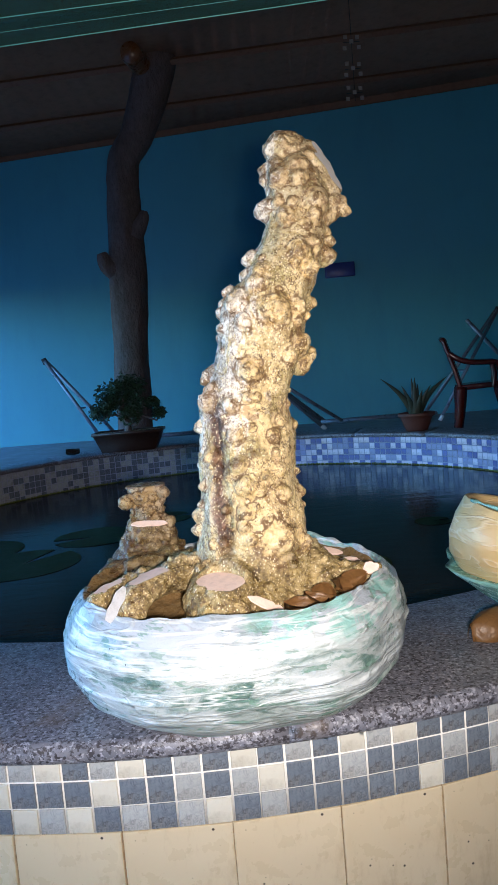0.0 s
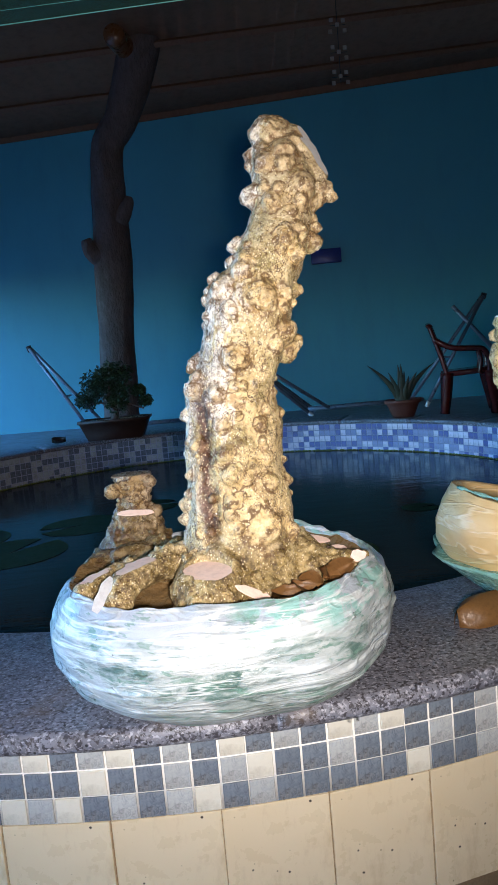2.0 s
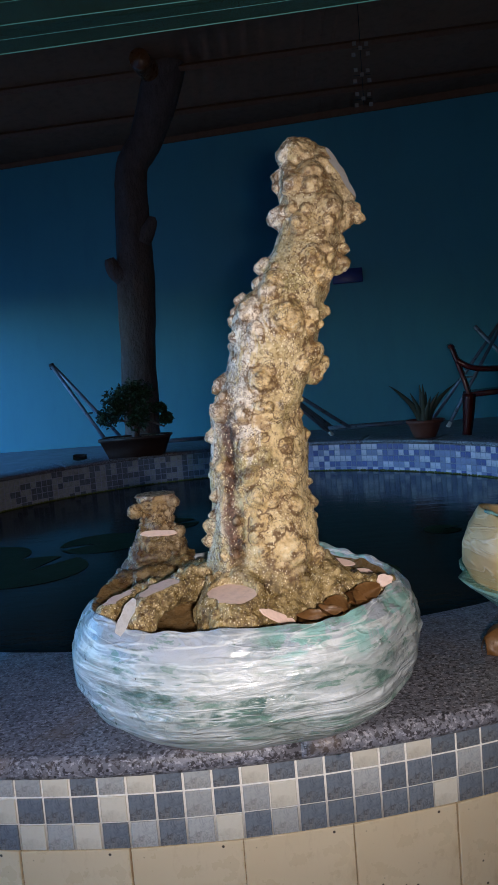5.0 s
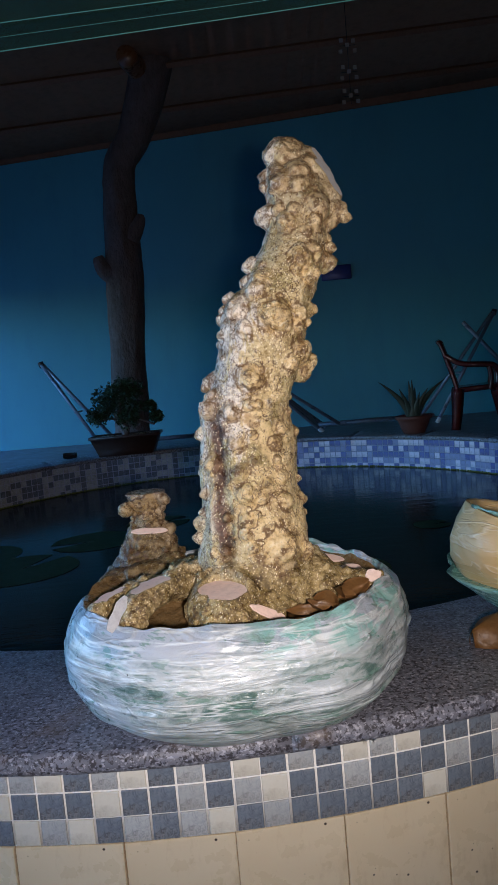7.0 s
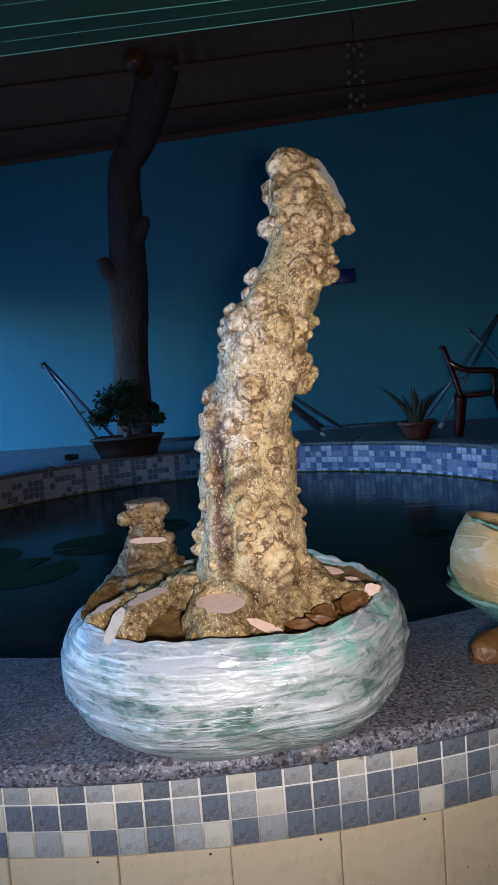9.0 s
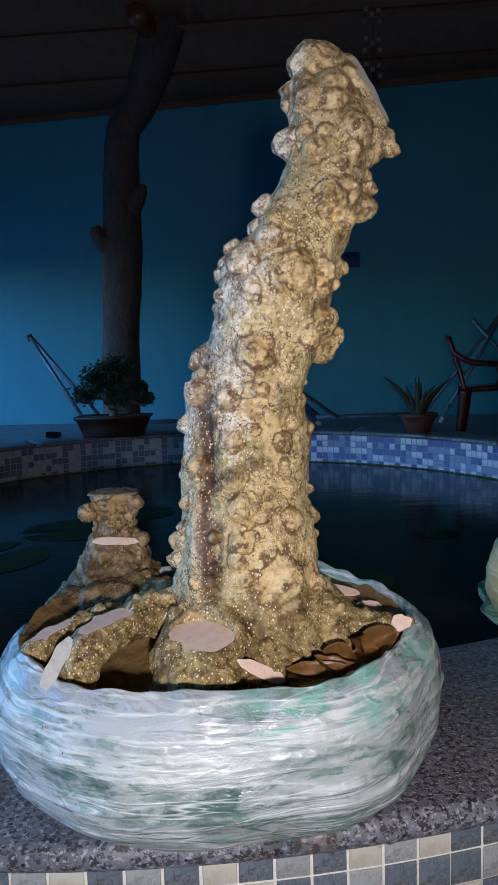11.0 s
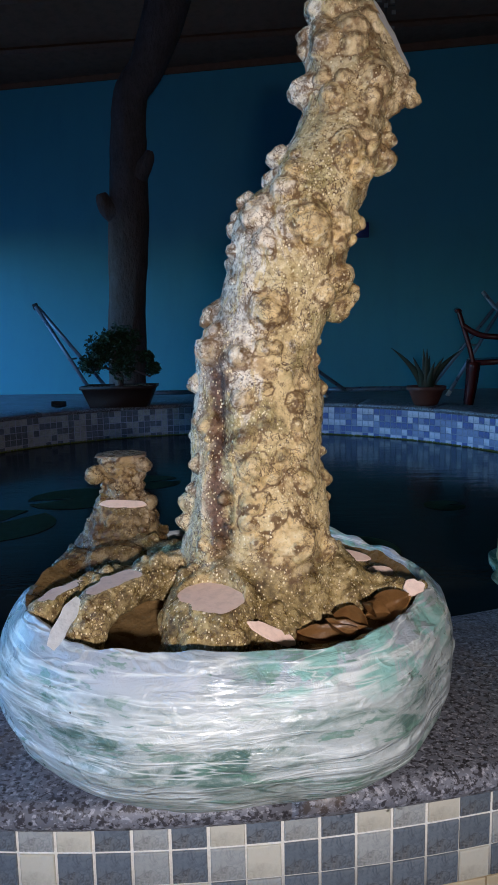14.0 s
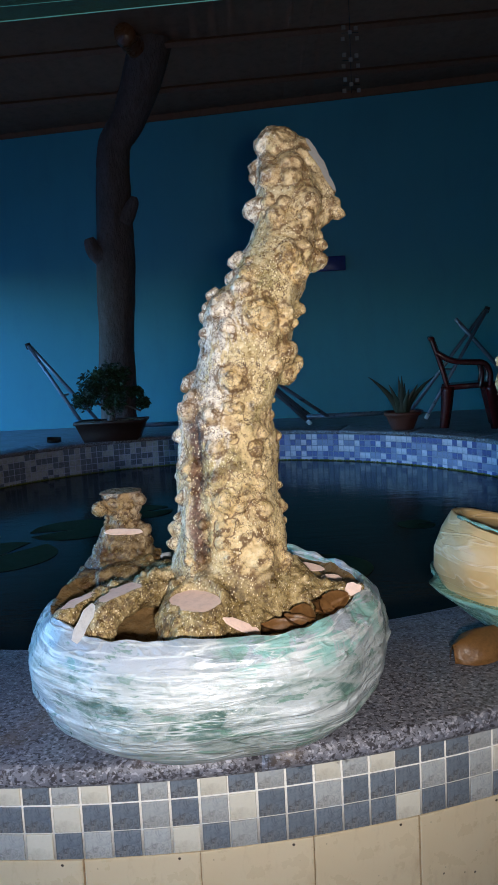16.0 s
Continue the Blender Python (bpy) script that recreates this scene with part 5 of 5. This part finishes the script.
# water beads under the coping's edge
for x in (0.082, 0.148, 0.165):
    bm = bmesh.new()
    bmesh.ops.create_uvsphere(bm, u_segments=14, v_segments=10, radius=0.0042)
    for v in bm.verts:
        v.co.z *= 1.25 if v.co.z < 0 else 0.8
    bead = tagged(part("water_drop", bm, DROP, None, "clear water drop hanging from the granite edge"), category="water drop", group="drops under the coping")
    a = -math.pi / 2 + (x - CX) / EDGE[0]
    bead.location = oval(EDGE, a, TOP - 0.0445, -0.016)

# dark fallen leaf on the far coping
dry_leaf((-1.63, 6.33, TOP + 0.012), (20, 0, 15), 0.12, 0.04, 0.05, "dark curled leaf lying on the far coping", LEAF_DARK)

# lily pads and moss
def lily_pad(x, y, r, turn):
    bm = bmesh.new()
    mid = bm.verts.new((0, 0, 0.002))
    ring = [bm.verts.new((r * (1 + 0.04 * noise.noise((k * 0.6, x, y))) * math.cos(a), r * math.sin(a), 0.002 + 0.001 * noise.noise((k * 0.4, y, x)))) for k, a in enumerate(0.2 + 5.9 * k / 30 for k in range(31))]
    for a, b in zip(ring, ring[1:]):
        bm.faces.new((mid, a, b))
    bmesh.ops.solidify(bm, geom=bm.faces[:], thickness=0.001)
    ob = tagged(part("lily_pad", bm, PAD, None, "dark green lily pad lying on the pond", False), category="lily pad", group="lily pads on the pond")
    ob.matrix_world = pose(x, y, WATER_Z + 0.0005, 0, 0, turn)


for x, y, r, turn in ((-1.25, 3.58, 0.30, 60), (-0.98, 4.12, 0.25, 200), (-1.62, 3.95, 0.26, 120), (-0.66, 4.52, 0.20, 20), (0.9, 3.82, 0.10, 10), (0.32, 3.10, 0.22, 300)):
    lily_pad(x, y, r, turn)

rng = random.Random(11)
verts, faces = [], []
for n in range(6500):
    a = rng.uniform(0, 2 * math.pi)
    p = oval(LINER, a, WATER_Z + rng.uniform(0.0, 0.008), -0.006 - rng.uniform(0, 0.006))
    s = rng.uniform(0.003, 0.008)
    k = len(verts)
    verts += [tuple(p + Vector(d) * s) for d in ((-1, 0, -0.3), (1, 0, -0.3), (0, 1, -0.3), (0, 0, 0.8), (0, -1, -0.3))]
    faces += [(k, k + 4, k + 3), (k + 4, k + 1, k + 3), (k + 1, k + 2, k + 3), (k + 2, k, k + 3)]
tagged(part("moss", from_arrays("moss", verts, faces, MOSS), None, None, "thin green moss line along the water's edge"), category="moss", kind="stuff")

# ---------------------------------------------------------------- coping slabs and tiles
coping = thing("coping", (CX, CY, TOP), "speckled grey granite coping with a rounded edge", "coping", kind="structure")
PROFILE = [(INNER, 0.004, -0.033), (INNER, -0.002, -0.016), (INNER, 0.004, -0.002), (INNER, 0.010, 0.0)] + [(EDGE, -0.017 + 0.019 * math.sin(radians(a)), -0.021 + 0.021 * math.cos(radians(a))) for a in range(0, 181, 20)] + [(FACE, 0.003, -0.042), (FACE, -0.008, -0.033)]
slabs = 22
length = arc_table(EDGE)[-1]
for n in range(slabs):
    s0, s1 = 0.262 + length * n / slabs + 0.0002, 0.262 + length * (n + 1) / slabs - 0.0002
    a0, a1 = angle_at(EDGE, s0), angle_at(EDGE, s1)
    if a1 < a0:
        a1 += 2 * math.pi
    bm = bmesh.new()
    cuts = []
    for k in range(15):
        a = a0 + (a1 - a0) * k / 14
        cuts.append([bm.verts.new(oval(axes, a, dz, grow) - Vector((CX, CY, 0))) for axes, grow, dz in PROFILE])
    for r, s in zip(cuts, cuts[1:]):
        for k in range(len(PROFILE)):
            bm.faces.new((r[k], s[k], s[(k + 1) % len(PROFILE)], r[(k + 1) % len(PROFILE)]))
    bm.faces.new(cuts[0])
    bm.faces.new(cuts[-1][::-1])
    bmesh.ops.recalc_face_normals(bm, faces=bm.faces)
    part("slab", bm, GRANITE, coping)


@lru_cache(maxsize=None)
def tile_mesh(w, h, d, material_name, bevel=0.0012):
    """One glazed tile, its face towards -y, its middle at the origin."""
    bm = bmesh.new()
    x, z, b = w / 2, h / 2, bevel
    back = [bm.verts.new(p) for p in ((-x, d, -z), (x, d, -z), (x, d, z), (-x, d, z))]
    mid = [bm.verts.new(p) for p in ((-x, b, -z), (x, b, -z), (x, b, z), (-x, b, z))]
    top = [bm.verts.new(p) for p in ((-x + b, 0, -z + b), (x - b, 0, -z + b), (x - b, 0, z - b), (-x + b, 0, z - b))]
    for r, s in ((back, mid), (mid, top)):
        for k in range(4):
            bm.faces.new((r[k], r[(k + 1) % 4], s[(k + 1) % 4], s[k]))
    bm.faces.new(top)
    me = mesh_of(bm, "tile", False)
    me.materials.append(bpy.data.materials[material_name])
    return me


def tile_frame(axes, s, z, inside, out=0.0):
    """The pose of a tile on an oval face at running length s."""
    a = angle_at(axes, s)
    p = oval(axes, a, z, out)
    n = Vector((math.cos(a) / axes[0], math.sin(a) / axes[1], 0)).normalized() * (-1 if inside else 1)
    return Matrix.Translation(p) @ Matrix.Rotation(math.atan2(n.x, -n.y), 4, "Z")


def grout_band(name, axes, grow, z0, z1, material, label):
    bm = bmesh.new()
    oval_band(bm, [(axes, grow, z0), (axes, grow, z1)])
    bmesh.ops.recalc_face_normals(bm, faces=bm.faces)
    bmesh.ops.solidify(bm, geom=bm.faces[:], thickness=0.004)
    return part(name, bm, material, pond_wall, label)


grout_band("grout", FACE, -0.0035, 0.372, 0.518, GROUT, "white grout")
grout_band("joint_bed", FACE, -0.0075, 0.0, 0.372, JOINT, "brown tile joint")
grout_band("liner_grout", LINER, 0.0056, -0.2, 0.518, LINER_GROUT, "white grout")

KINDS = {"D": "slate_glaze", "L": "grey_glaze", "C": "cream_glaze", "B": "blue_glaze", "M": "mid_blue_glaze", "P": "pale_blue_glaze"}
BLOCKS = ["LCDLC DDDCD CLCDL", "DLDCD DLDLC DLCDL", "LDCLC DDLDD DDDDD", "DDDLL DLDLC CDDLD"]
SEAM = 0.002                      # running length at which block 1 begins, from the nearest point
rng = random.Random(21)
ROWS_Z = [(0.4952, 0.0445), (0.4458, 0.0465), (0.3965, 0.0465)]
outer_len = arc_table(FACE)[-1]
blocks = int(outer_len / 0.25) // 2
loose = {k: ([], []) for k in KINDS}


def joined(store, kind, me, m):
    verts, faces = store[kind]
    k = len(verts)
    verts += [tuple(m @ v.co) for v in me.vertices]
    faces += [tuple(k + i for i in p.vertices) for p in me.polygons]


for b in range(-blocks, blocks):
    near = -5 <= b < 4
    order = BLOCKS[(b + 1) % 4] if near else BLOCKS[rng.randrange(4)]
    for r, text in enumerate(order.split()):
        for c, kind in enumerate(text):
            s = 0.250 * b + 0.05 * c + 0.025 + SEAM
            z, h = ROWS_Z[r]
            me = tile_mesh(0.0458, h - 0.0005, 0.006, KINDS[kind])
            m = tile_frame(FACE, s, z, False) @ pose(0, 0, 0, rng.gauss(0, 0.25), 0, rng.gauss(0, 0.25))
            if near:
                ob = new("mosaic_tile", me)
                ob.parent, ob.matrix_basis = pond_wall, m
            else:
                joined(loose, kind, me, m)
for n in range(-6, 6):
    for z, h in ((0.246, 0.247),):
        ob = new("yellow_tile", tile_mesh(0.197, h, 0.006, "yellow_glaze"))
        ob.parent, ob.matrix_basis = pond_wall, tile_frame(FACE, 0.2 * n + 0.1 + 0.008 - 0.06, z, False, -0.004)
bm = bmesh.new()
oval_band(bm, [(FACE, -0.0055, 0.0), (FACE, -0.0055, 0.372)])
bmesh.ops.solidify(bm, geom=bm.faces[:], thickness=0.001)
bmesh.ops.delete(bm, geom=[f for f in bm.faces if f.calc_center_median().y < 1.9 and abs(f.calc_center_median().x - CX) < 1.25], context="FACES")
tagged(part("far_yellow_tiles", bm, YELLOW, pond_wall, "yellow glazed tiles"), kind="stuff")

# inner lining: the stretch that faces the yard as single tiles, the rest joined
inner_len = arc_table(LINER)[-1]
columns = int(inner_len / 0.05)
single = 0
for n in range(columns):
    s = 0.05 * n + 0.025
    p = oval(LINER, angle_at(LINER, s), 0)
    for r in range(6):
        # bluer, paler tiles past x -0.3 put the sky's light into the colour
        kind = rng.choice("BBBMMMPPP" if r % 2 else "BBBMMPPPP") if p.x > -0.3 else rng.choice("DDDLLL")
        z = TOP - 0.034 - 0.025 - 0.05 * r
        me = tile_mesh(0.0452, 0.0452, 0.006, KINDS[kind])
        m = tile_frame(LINER, s, z, True) @ pose(0, 0, 0, rng.gauss(0, 0.4), 0, rng.gauss(0, 0.4))
        if p.x > 0.2 and p.y > 4.6 and r < 6 and single < 300:
            ob = new("mosaic_tile", me)
            ob.parent, ob.matrix_basis = pond_wall, m
            single += 1
        else:
            joined(loose, kind, me, m)
for kind, (verts, faces) in loose.items():
    me = bpy.data.meshes.new("mosaic_rest")
    me.from_pydata(verts, [], faces)
    me.materials.append(bpy.data.materials[KINDS[kind]])
    tagged(part("mosaic_rest", me, None, pond_wall, "small square glazed tiles"), kind="stuff")
